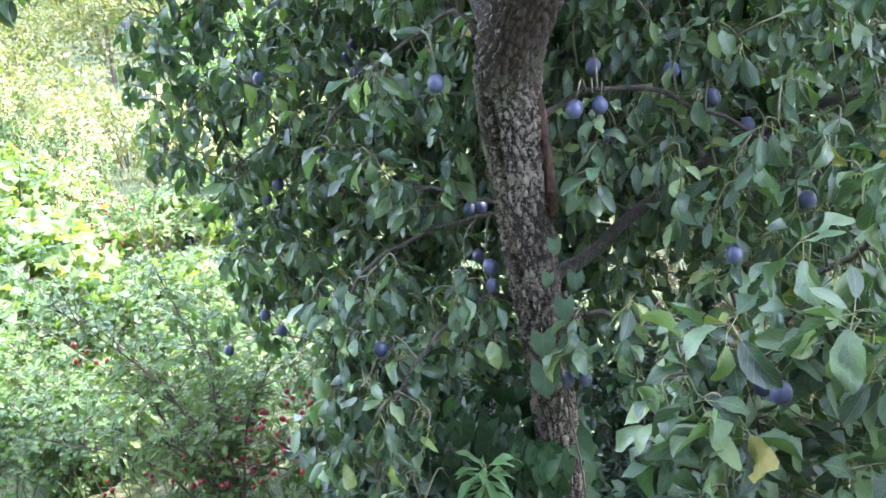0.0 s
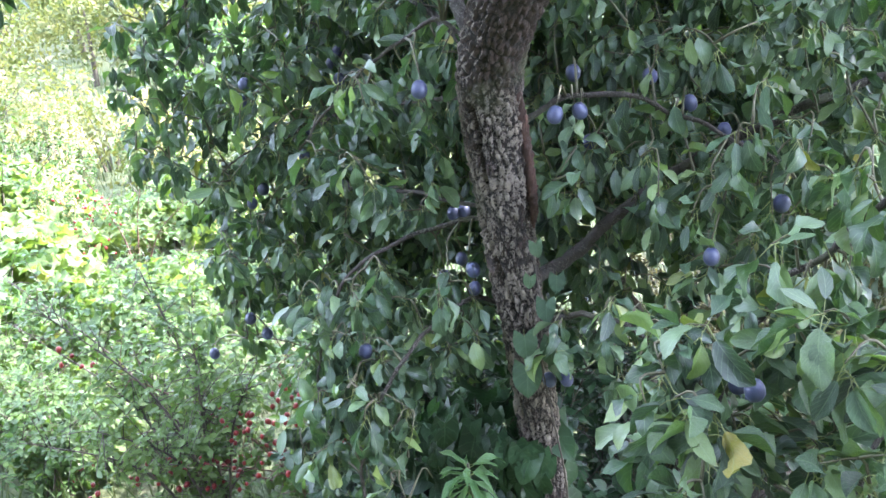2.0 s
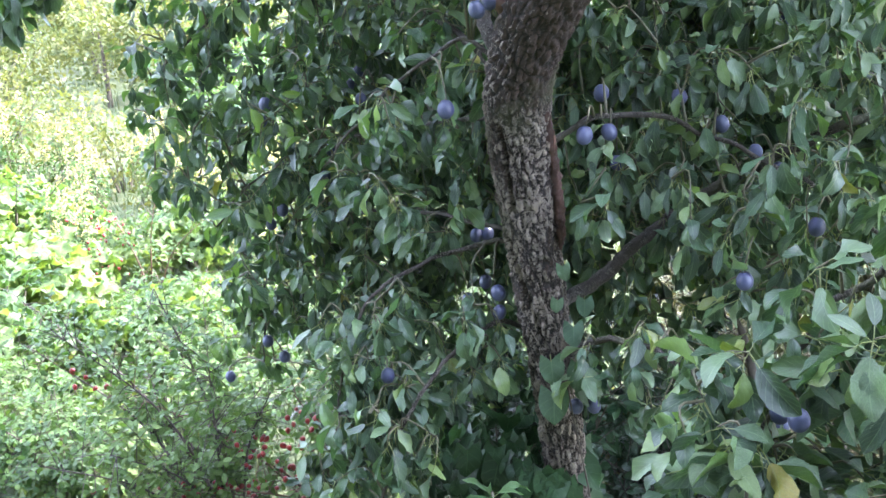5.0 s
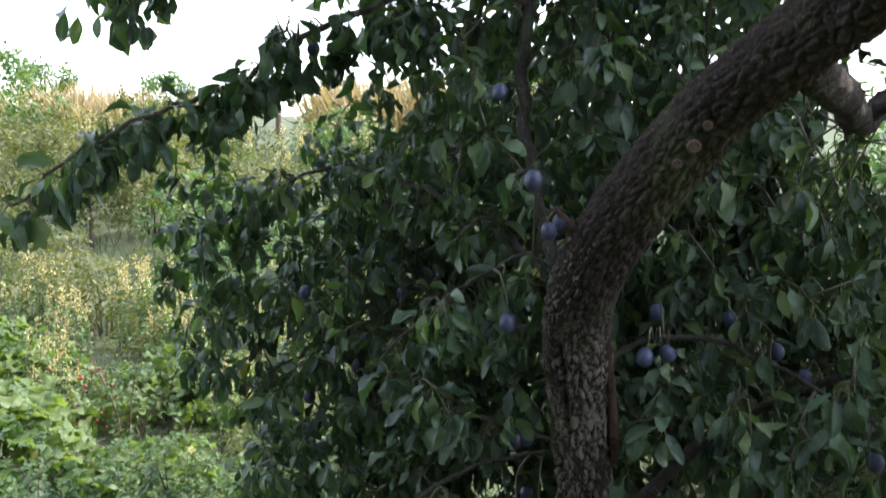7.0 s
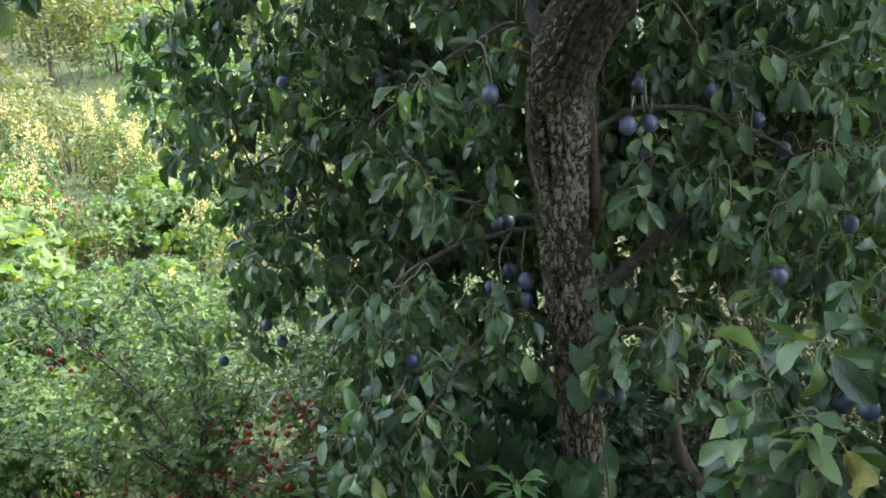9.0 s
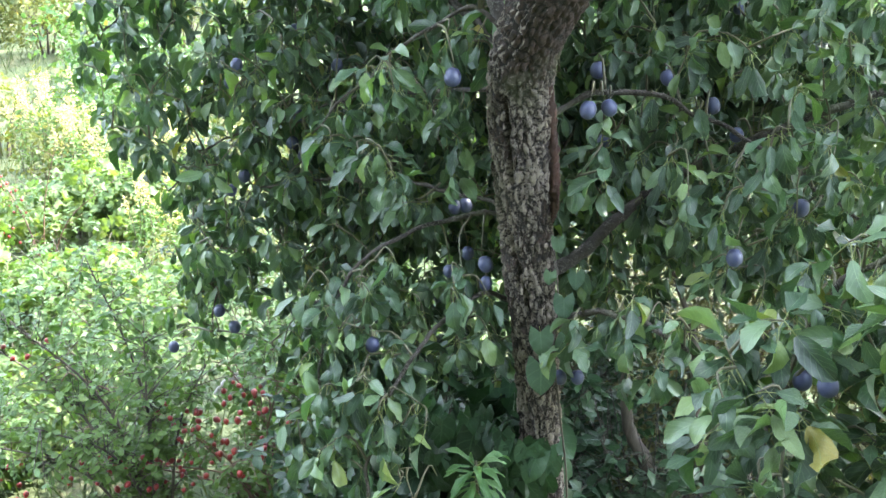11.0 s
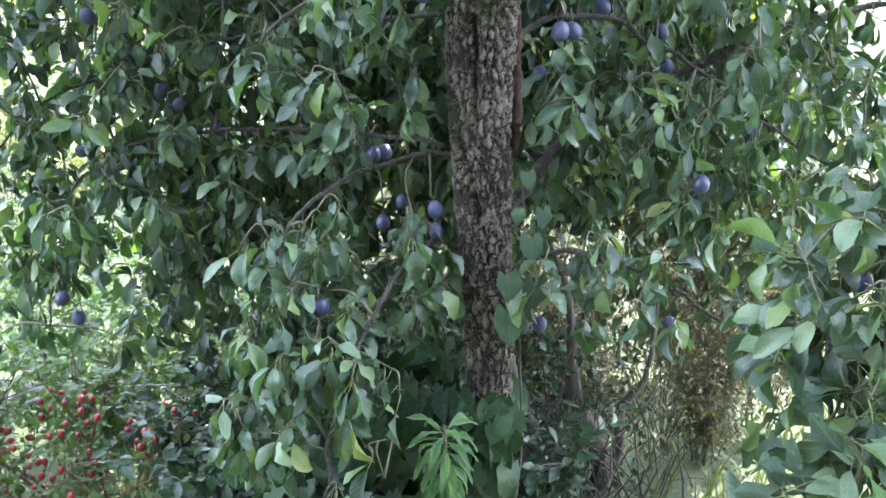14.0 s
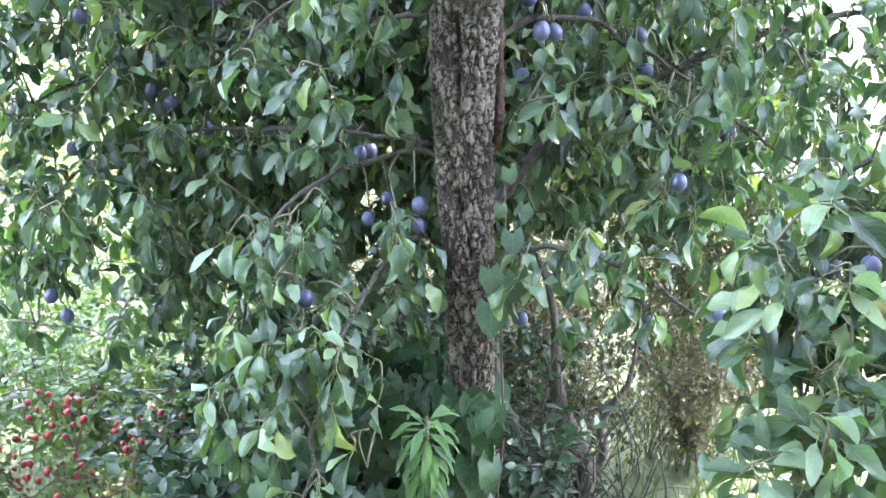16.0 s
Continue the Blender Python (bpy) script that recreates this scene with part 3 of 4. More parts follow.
def over_trunk(p):
    """Whether a leaf would hang before the bare stretch of the trunk, where no shoots grow."""
    near = 1.56 - p[1]
    return 1.13 < p[2] < 1.66 and 0 < near < 0.6 and -0.062 - 0.26 * near < p[0] - 0.125 < 0.062 + 0.17 * near


tree_leaves = Leaves(MIDDLE)
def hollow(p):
    """Hollow beside the lower trunk, without plum leaves; dark ivy paints its deep shade."""
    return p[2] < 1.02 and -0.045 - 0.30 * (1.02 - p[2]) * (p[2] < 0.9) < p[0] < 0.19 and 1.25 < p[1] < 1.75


def sky_gap(p):
    """The open side of the crown above the fork, where few shoots grow and the sky shows."""
    return p[2] > 1.70 and 0.20 + 0.175 * (p[1] + 0.09) < p[0] < 1.24 and p[1] > 1.3 and noise.noise(Vector(p) * 5.0) < 0.20


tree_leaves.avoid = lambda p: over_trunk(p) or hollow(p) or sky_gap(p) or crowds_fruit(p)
canopy = Leaves(COARSE)
canopy.avoid = lambda p: p[2] < 2.4 and sky_gap(p)
tree_twigs = []
BRANCHES = {}


def branch(key, points, r0, r1, mat=TWIG):
    """A limb of the tree, as a part of it."""
    n = 14 * len(points)
    c = spline(points, n)
    for i in range(2, n - 1):                     # crooked, as old wood is
        c[i] += 0.011 * np.array(noise.noise_vector(Vector(c[i] * 17)))
    v, f = tube(c, [r0, (r0 + r1) / 2, r1], 8, n, 0.12, smooth=False)
    part("branch", mesh_from("branch", v, f, [mat]), plum_tree)
    BRANCHES[key] = c


GROWTH = {}
OPEN = np.array((0, -0.42, 0.70))        # shoots turn up and to the open side


def spray(key, p, size, count=7, leaves=tree_leaves, droop=0.28, lift=0.012, turn=OPEN):
    """A shoot that grows to p from the nearest wood of its limb, with leaves along it and a tuft at its end."""
    p = np.asarray(p, float)
    wood = GROWTH.setdefault(key, [c for c in BRANCHES[key]])
    arr = np.array(wood)
    q = arr[np.argmin(np.linalg.norm((arr - p) * (1, 1, 0.8), axis=1) + rng.uniform(0, 0.02, len(arr)))]
    gap = np.linalg.norm(p - q)
    mid = (p + q) / 2 + np.array((0, 0, lift + 0.08 * gap)) + rng.normal(0, 0.004 + 0.09 * gap, 3)
    pts = np.array([q, mid, p])
    tree_twigs.append(tube(pts, [0.0022 + 0.004 * min(1, gap), 0.0017, 0.001], 5, 7))
    s = spline(pts, 24)
    wood += [s[12], s[18], p]
    axis = unit(unit(s[-1] - s[-4]) + turn)
    rosette(leaves, p, axis, count, size, droop)
    for i in range(int(min(6, gap / 0.03))):
        at = s[20 - 3 * i]
        d = unit(rng.normal(0, 1, 3) * (1, 1, 0.4) + axis * 0.5 + np.array((0, 0, -0.35)))
        leaves.add(at + d * size * 0.2, d, np.array((0, 0, 1)) + 0.5 * d * (1, 1, 0) + rng.normal(0, 0.3, 3), size * rng.uniform(0.6, 1.0))


def fill(key, center, half, count, size, gap=0.055, leaves=tree_leaves, droop=0.55, lo=5, hi=9, turn=OPEN):
    """Sprays through a rounded region round a limb, the inner ones first, with gaps between."""
    c = BRANCHES[key]
    for p in sorted(scatter_in(center, half, count, gap), key=lambda p: np.linalg.norm(c - p, axis=1).min()):
        if leaves is tree_leaves and noise.noise(Vector(p) * 8.5) < -0.10:
            continue
        spray(key, p, size, int(rng.integers(lo, hi)), leaves, droop, turn=turn)


def hang(key, u0, u1, count, size, drop=0.03, side=0.035, leaves=tree_leaves, droop=0.6):
    """Leafy spurs close along a limb, from share u0 to share u1 of its length."""
    c = BRANCHES[key]
    for k in range(count):
        u = u0 + (u1 - u0) * (k + rng.uniform(0, 1)) / count
        q = c[min(len(c) - 1, int(u * len(c)))]
        spray(key, q + rng.normal(0, side, 3) * (1, 1, 0.5) + (0, 0, -drop), size, int(rng.integers(4, 8)), leaves, droop, 0.005)


branch("low_left", [(0.12, 1.585, 1.28), (0.03, 1.62, 1.285), (-0.06, 1.62, 1.262), (-0.13, 1.57, 1.235), (-0.20, 1.53, 1.18), (-0.24, 1.51, 1.08), (-0.25, 1.5, 0.97)], 0.0055, 0.0022)
branch("low_left_inner", [(0.10, 1.60, 1.12), (0.03, 1.56, 1.14), (-0.06, 1.47, 1.08), (-0.12, 1.42, 0.97), (-0.15, 1.40, 0.82), (-0.16, 1.39, 0.70)], 0.005, 0.0025)
branch("left", [(0.09, 1.58, 1.52), (-0.05, 1.72, 1.50), (-0.25, 1.85, 1.47), (-0.45, 1.95, 1.40), (-0.62, 2.02, 1.33), (-0.74, 2.05, 1.22)], 0.0045, 0.002)
branch("left_low_back", [(0.08, 1.62, 1.30), (-0.10, 1.75, 1.31), (-0.30, 1.88, 1.29), (-0.50, 1.98, 1.24), (-0.62, 2.04, 1.08), (-0.66, 2.06, 0.86)], 0.0045, 0.002)
branch("left_high", [(0.09, 1.56, 1.58), (-0.05, 1.72, 1.68), (-0.25, 1.92, 1.76), (-0.48, 2.05, 1.80), (-0.70, 2.10, 1.72), (-0.88, 2.12, 1.60)], 0.008, 0.003)
branch("left_near", [(0.08, 1.49, 1.63), (0.02, 1.50, 1.66), (-0.08, 1.52, 1.60), (-0.18, 1.54, 1.52), (-0.26, 1.56, 1.44)], 0.0042, 0.002)
branch("shoot", [(0.09, 1.52, 1.60), (0.02, 1.60, 1.84), (0.012, 1.66, 2.05), (0.01, 1.70, 2.27), (0.0, 1.75, 2.6)], 0.014, 0.007)
branch("arch", [(0.012, 1.67, 2.10), (-0.14, 1.74, 2.16), (-0.336, 1.75, 2.10), (-0.449, 1.72, 2.05), (-0.571, 1.70, 1.965), (-0.70, 1.66, 1.915), (-0.823, 1.60, 1.85), (-0.98, 1.57, 1.735)], 0.009, 0.003, DARK_STEM)
branch("top_left", [(0.01, 1.70, 2.25), (-0.218, 1.70, 2.31), (-0.45, 1.70, 2.31), (-0.67, 1.66, 2.27), (-0.84, 1.65, 2.15)], 0.009, 0.003, DARK_STEM)
branch("right_back", [(0.14, 1.60, 1.16), (0.26, 1.70, 1.22), (0.376, 1.80, 1.30), (0.545, 1.72, 1.41), (0.75, 1.70, 1.50), (0.98, 1.7, 1.55)], 0.014, 0.006)
branch("right", [(0.13, 1.55, 1.46), (0.28, 1.56, 1.52), (0.43, 1.58, 1.47), (0.56, 1.58, 1.40), (0.70, 1.56, 1.30), (0.85, 1.5, 1.22)], 0.0055, 0.0025)
branch("right_low", [(0.15, 1.56, 1.05), (0.22, 1.52, 1.13), (0.30, 1.48, 1.14), (0.40, 1.44, 1.10), (0.50, 1.40, 1.04)], 0.007, 0.003)
branch("fork", [(0.40, 1.19, 1.95), (0.50, 1.40, 1.90), (0.57, 1.62, 1.875), (0.66, 1.82, 1.93), (0.80, 2.0, 2.05), (1.0, 2.2, 2.3)], 0.030, 0.010, BOUGH_BARK)
branch("fork_side", [(0.56, 1.58, 1.88), (0.62, 1.52, 1.905), (0.75, 1.46, 1.90), (0.95, 1.4, 1.85)], 0.013, 0.005)
branch("near_right", [(0.85, 0.45, 2.25), (0.80, 0.75, 1.75), (0.66, 1.00, 1.48), (0.53, 1.12, 1.30), (0.46, 1.06, 1.17), (0.42, 0.98, 1.02)], 0.006, 0.003)
branch("near_right_outer", [(0.80, 0.75, 1.75), (0.83, 0.98, 1.48), (0.74, 1.06, 1.28), (0.62, 0.98, 1.12), (0.56, 0.92, 0.98)], 0.005, 0.003)
branch("crown_back", [(0.10, 1.70, 2.2), (0.25, 2.0, 2.45), (0.5, 2.4, 2.6), (0.9, 2.8, 2.7)], 0.02, 0.008)
branch("crown_mid", [(0.01, 1.72, 2.4), (0.0, 1.6, 2.8), (-0.1, 1.3, 3.1), (-0.2, 0.8, 3.3)], 0.015, 0.006)

# leaves, region by region along the limbs
S = 0.049
UP = np.array((0, -0.15, 1.8))
fill("near_right", (0.47, 1.04, 1.17), (0.15, 0.16, 0.15), 33, S * 1.22, 0.052, droop=0.30, lo=7, hi=11, turn=UP)
fill("near_right_outer", (0.66, 1.00, 1.20), (0.16, 0.14, 0.22), 48, S * 1.22, 0.052, droop=0.30, lo=7, hi=11, turn=UP)
fill("near_right", (0.40, 0.92, 1.04), (0.17, 0.10, 0.10), 25, S * 1.26, 0.052, droop=0.30, lo=7, hi=11, turn=UP)
fill("right_low", (0.33, 1.46, 1.08), (0.15, 0.09, 0.13), 27, S, 0.041)
fill("right", (0.55, 1.56, 1.38), (0.36, 0.14, 0.26), 116, S, 0.041)
fill("right_back", (0.60, 1.75, 1.35), (0.50, 0.20, 0.35), 134, S, 0.05)
fill("low_left", (-0.12, 1.54, 1.11), (0.20, 0.10, 0.12), 78, S, 0.038)
fill("low_left", (-0.19, 1.50, 0.93), (0.14, 0.10, 0.20), 61, S, 0.040)
fill("low_left_inner", (-0.14, 1.42, 0.86), (0.13, 0.08, 0.24), 46, S * 1.05, 0.041)
fill("left", (-0.38, 1.90, 1.42), (0.42, 0.18, 0.20), 122, S, 0.041)
fill("left_high", (-0.42, 2.05, 1.66), (0.50, 0.16, 0.24), 140, S, 0.041)
fill("left_near", (-0.08, 1.54, 1.50), (0.20, 0.10, 0.15), 44, S, 0.041)
fill("left_low_back", (-0.35, 1.95, 1.15), (0.34, 0.20, 0.18), 67, S, 0.05)
fill("left_low_back", (-0.66, 2.06, 1.05), (0.10, 0.10, 0.22), 22, S * 0.8)
fill("left_low_back", (-0.52, 2.2, 0.98), (0.34, 0.14, 0.24), 92, S, 0.041)
fill("left_high", (-0.84, 2.12, 1.62), (0.16, 0.12, 0.24), 34, S, 0.05)
fill("left", (-0.72, 2.05, 1.32), (0.12, 0.12, 0.20), 18, S, 0.05)
hang("left", 0.15, 0.95, 32, S, 0.02)
hang("left_low_back", 0.15, 0.85, 24, S, 0.02)
hang("left_high", 0.2, 1.0, 27, S, 0.02)
hang("right_back", 0.25, 0.95, 24, S, 0.02)
hang("near_right", 0.55, 1.0, 11, S * 1.1, 0.0, 0.05)
hang("near_right", 0.3, 0.62, 17, S * 1.1, 0.0, 0.05)
fill("fork", (0.45, 1.72, 1.76), (0.32, 0.18, 0.20), 61, S, 0.041)
hang("arch", 0.2, 1.0, 71, S * 1.25, 0.012)
hang("top_left", 0.1, 1.0, 68, S * 1.25, 0.03, 0.045)
fill("shoot", (0.05, 1.66, 2.0), (0.36, 0.18, 0.40), 183, S, 0.04)
fill("shoot", (0.0, 2.0, 2.0), (0.45, 0.15, 0.35), 90, S * 1.1, 0.05, canopy)
fill("fork", (0.34, 1.75, 2.08), (0.25, 0.25, 0.34), 76, S, 0.041)
fill("fork_side", (0.85, 1.5, 1.75), (0.25, 0.15, 0.25), 41, S)
fill("crown_back", (0.28, 2.4, 1.6), (0.75, 0.3, 0.62), 220, S * 1.2, 0.055, canopy)
fill("left_low_back", (0.10, 2.15, 1.30), (0.60, 0.22, 0.45), 170, S * 1.1, 0.05, canopy)
for k in range(1150):
    # unseen rest of the crown, sunny side beyond the fork, placed to block sun
    p = np.array((rng.uniform(0.2, 3.3), rng.uniform(1.3, 3.3), rng.uniform(1.95, 3.2)))
    if p[2] < 2.6 and p[0] < 1.25:
        continue
    if p[1] < 1.50 + 0.53 * (p[0] - 0.5) and rng.uniform() < 0.55:       # thinned on the open side to let light reach the near leaves
        continue
    rosette(canopy, p, rng.normal(0, 1, 3) + (0, 0, 0.4), 9, 0.10, 0.5)
# unseen clumps added to stop sun patches on the near-right leaves
for k in range(320):
    p = np.array((rng.uniform(1.25, 2.7), rng.uniform(1.35, 2.4), rng.uniform(2.2, 3.2)))
    rosette(canopy, p, rng.normal(0, 1, 3) + (0, 0, 0.4), 9, 0.10, 0.5)
# unseen layer overhead, added to shade the trunk and middle leaves
for k in range(900):
    p = np.array((rng.uniform(-0.95, 1.3), rng.uniform(1.3, 3.3), rng.uniform(2.42, 3.0)))
    if p[0] < -0.4 and p[1] < 1.9 and p[2] < 2.6 or p[0] > 0.3 and p[1] < 1.65:
        continue
    rosette(canopy, p, rng.normal(0, 1, 3) + (0, 0, 0.6), 8, 0.095, 0.4)
for k in range(300):
    # unseen, over the path round bough and top shoot ends; added to block sky
    p = np.array((rng.uniform(-0.9, 0.45), rng.uniform(-0.6, 1.4), rng.uniform(2.75, 3.5)))
    rosette(canopy, p, rng.normal(0, 1, 3) + (0, 0, 0.6), 8, 0.10, 0.4)
fill("fork", (0.54, 2.2, 1.70), (0.30, 0.2, 0.24), 95, S * 1.15, 0.05, canopy)
fill("crown_back", (0.30, 2.3, 2.30), (0.35, 0.3, 0.22), 70, S * 1.2, 0.055, canopy)
fill("crown_back", (0.95, 2.35, 1.25), (0.50, 0.30, 0.60), 170, S * 1.2, 0.055, canopy)
fill("left_low_back", (-0.30, 2.32, 1.35), (0.55, 0.22, 0.50), 170, S * 1.15, 0.055, canopy)

for k in range(420):
    # far side of the crown, added to darken the leaves by blocking back light
    p = np.array((rng.uniform(-0.40, 1.6), rng.uniform(2.6, 3.3), rng.uniform(0.95, 2.4)))
    rosette(canopy, p, rng.normal(0, 1, 3) + (0, 0.4, 0.4), 8, 0.095, 0.4)
fill("crown_back", (0.55, 2.15, 1.42), (0.50, 0.16, 0.42), 210, S * 1.2, 0.05, canopy)
fill("left_low_back", (-0.05, 2.05, 1.12), (0.42, 0.14, 0.42), 150, S * 1.15, 0.05, canopy)
fill("left_high", (-0.25, 2.45, 1.75), (0.50, 0.16, 0.35), 130, S * 1.2, 0.05, canopy)

near = sorted(range(len(tree_leaves.items)), key=lambda i: tree_leaves.items[i][0][1])[:300]
chosen = set(near)
rest = [it for i, it in enumerate(tree_leaves.items) if i not in chosen]
part("foliage", tree_leaves.mesh("foliage", PLUM_LEAF, rest), plum_tree, kind="stuff")
part("crown", canopy.mesh("crown", PLUM_LEAF), plum_tree, kind="stuff")
tree_twigs.sort(key=lambda vf: vf[0][-1][1])
for v, f in tree_twigs[:250]:
    part("twig", mesh_from("twig", v, f, [GREEN_TWIG]), plum_tree)
bundle = Bundle()
for vf in tree_twigs[250:]:
    bundle.add(vf)
part("fine_twig", bundle.mesh("fine_twig", GREEN_TWIG), plum_tree, kind="stuff")
leaf_meshes = [mesh_from("leaf", v, f, [PLUM_LEAF], u) for v, f, u in FINE]
for i in near:
    at, m, kind = tree_leaves.items[i]
    ob = part("leaf", leaf_meshes[kind], plum_tree)
    ob.matrix_basis = Matrix.Translation(at) @ Matrix(m.tolist()).to_4x4()


# ---- plums ----
def plum_mesh():
    bm = bmesh.new()
    bmesh.ops.create_uvsphere(bm, u_segments=20, v_segments=14, radius=1)
    for v in bm.verts:
        x, y, z = v.co
        g = 1 - 0.07 * math.exp(-(math.atan2(y, x) / 0.22) ** 2) * (1 - z * z)
        dip = 0.10 * math.exp(-((1 - z) / 0.06)) if z > 0 else 0
        v.co = Vector((x * g * (1 - 0.06 * z), y * g * (1 - 0.06 * z), z * 1.18 - dip))
    me = bpy.data.meshes.new("fruit")
    bm.to_mesh(me)
    bm.free()
    me.materials.append(PLUM)
    me.polygons.foreach_set("use_smooth", np.ones(len(me.polygons), dtype=bool))
    return me


PLUM_MESH = plum_mesh()
v, f = tube([(0, 0, 1.06), (0.06, 0.03, 1.5), (0.05, 0.1, 2.0)], [0.075, 0.05, 0.07], 6, 6)
STALK_MESH = mesh_from("stalk", v, f, [GREEN_TWIG])


def plum(at, r=0.0132, label="ripe blue plum with pale bloom, hanging from the tree"):
    """A plum on its stalk, which a short shoot holds to the nearest limb."""
    ob = thing("plum", at, label, "plum", "plums on the tree")
    part("fruit", PLUM_MESH, ob)
    part("stalk", STALK_MESH, ob)
    r *= rng.uniform(0.92, 1.08)
    ob.matrix_world = Matrix.Translation(at) @ Euler((rng.normal(0, 0.2), rng.normal(0, 0.2), rng.uniform(0, 6.3))).to_matrix().to_4x4() @ Matrix.Scale(r, 4)
    top = ob.matrix_world @ Vector((0.05, 0.1, 1.98))
    best = min(((np.linalg.norm(c - np.array(top), axis=1).min(), key) for key, c in BRANCHES.items()))
    q, _ = nearest_on(BRANCHES[best[1]], np.array(top))
    mid = (np.array(top) + q) / 2 + (0, 0, 0.02)
    plum_shoots.add(tube([q, mid, np.array(top)], [0.003, 0.002, 0.0014], 5, 8))


plum_shoots = Bundle()
for spots, r in ((PLUMS_MID, 0.0132), (PLUMS_NEAR, 0.0120), (PLUMS_LEFT, 0.0132)):
    for p in spots:
        plum(p, r)
for p in PLUMS_SHADE:
    plum(p, 0.0135, "dark blue plum in deep shade, hanging from the tree")
part("fruiting_spur", plum_shoots.mesh("fruiting_spur", GREEN_TWIG), plum_tree, kind="stuff")


# ---- climbers on the trunk ----
def climbing_vine():
    ob = thing("climbing_vine", (0.19, 1.50, 0.0), "thin climbing vine with heart-shaped green leaves on the trunk", "vine")
    ob.matrix_world = Matrix.Identity(4)
    stem = [(0.20, 1.60, 0.0), (0.222, 1.58, 0.25), (0.205, 1.57, 0.5), (0.213, 1.55, 0.75), (0.192, 1.515, 0.95), (0.18, 1.497, 1.06), (0.185, 1.498, 1.16), (0.175, 1.488, 1.27)]
    v, f = tube(stem, [0.003, 0.002, 0.001], 6, 40)
    part("stem", mesh_from("stem", v, f, [DARK_STEM]), ob)
    me = [mesh_from("leaf", v, f, [VINE_LEAF], u) for v, f, u in HEART]
    for i, (at, size) in enumerate((((0.158, 1.478, 1.045), 0.072), ((0.155, 1.482, 1.105), 0.058), ((0.205, 1.49, 1.09), 0.06), ((0.195, 1.493, 1.165), 0.05),
                                    ((0.182, 1.486, 1.275), 0.034), ((0.17, 1.484, 1.215), 0.03), ((0.215, 1.50, 1.21), 0.04))):
        d, n = unit((0.15 * math.sin(2.1 * i), -0.35, -1)), unit((0.25 * math.sin(1.3 * i), -1, 0.35))
        s = unit(cross(d, n))
        m = np.column_stack([s, d, cross(s, d)]) * size * 0.78
        part("leaf", me[i % 3], ob).matrix_basis = Matrix.Translation(at) @ Matrix(m.tolist()).to_4x4()


def ivy():
    ob = thing("ivy", (0.16, 1.56, 0.0), "ivy mass climbing the lower trunk, coloured dark for deep shade", "ivy")
    ob.matrix_world = Matrix.Identity(4)
    g = Leaves(IVY)
    # leaf colour this dark carries the deep shade round the trunk base
    for k in range(1100):
        z = rng.uniform(0.02, 0.88)
        a = rng.uniform(0, 6.28)
        wide = 0.12 + 0.10 * (0.88 - z)
        r = 0.06 + wide * rng.uniform(0, 1)
        c = np.array((0.06 - 0.06 * (0.88 - z) + 1.5 * r * math.cos(a), 1.68 + 0.7 * r * math.sin(a), z))
        if c[0] > 0.20:
            continue
        out = np.array((math.cos(a), math.sin(a) - 0.5, 0.3))
        g.add(c, unit(out * 0.3 + np.array((0, 0, -1)) + rng.normal(0, 0.35, 3)), out + rng.normal(0, 0.4, 3), rng.uniform(0.035, 0.065))
    for k in range(460):
        z = 0.89 * math.sqrt(rng.uniform(0, 1))
        a = rng.uniform(3.2, 5.9)
        if a > 5.0 and z > 0.3:
            continue
        c = np.array((0.155 + 0.02 * (0.8 - z) + 0.085 * math.cos(a), 1.59 + rng.uniform(0.075, 0.11) * math.sin(a), z))
        g.add(c, unit((0.3 * math.cos(a), -0.25, -1) + rng.normal(0, 0.3, 3)), np.array((math.cos(a), math.sin(a), 0.4)) + rng.normal(0, 0.3, 3), rng.uniform(0.03, 0.055))
    part("leaves", g.mesh("leaves", IVY_SHADE_LEAF), ob, kind="stuff")
    b = Bundle()
    for k in range(9):
        x = 0.05 + 0.025 * k
        b.add(tube([(x - 0.05, 1.56, -0.02), (x, 1.545, 0.3), (0.09 + 0.012 * k, 1.53, 0.78)], [0.005, 0.003, 0.001], 5, 12))
    part("stem", b.mesh("stem", DARK_STEM), ob, kind="stuff")


climbing_vine()
ivy()


# ---- low plants round the trunk ----
def narrow_leaf_shoot(at, height):
    """A young shoot that ends in a whorl of narrow drooping leaves."""
    ob = thing("young_shoot", (at[0], at[1], 0), "young shoot with a whorl of glossy narrow leaves", "shrub")
    ob.matrix_world = Matrix.Identity(4)
    x, y = at
    v, f = tube([(x + 0.03, y + 0.02, -0.02), (x + 0.02, y, height * 0.5), (x, y, height)], [0.006, 0.004, 0.003], 6, 16)
    part("stem", mesh_from("stem", v, f, [GREEN_TWIG]), ob)
    me = [mesh_from("leaf", v, f, [HAND_LEAF], u) for v, f, u in NARROW]
    g = Leaves(NARROW)
    for k in range(44):
        a = 2.4 * k
        d = unit((math.cos(a), 0.8 * math.sin(a) - 0.25, 0.5 - 0.045 * k))
        g.add((x + 0.01 * d[0], y + 0.01 * d[1], height - 0.0025 * k), d, (0.4 * d[0], 0.4 * d[1] - 0.35, 1), 0.050 + 0.009 * (k % 4))
    for at, m, kind in g.items:
        part("leaf", me[kind], ob).matrix_basis = Matrix.Translation(at) @ Matrix(m.tolist()).to_4x4()


narrow_leaf_shoot((0.045, 1.44), 0.87)


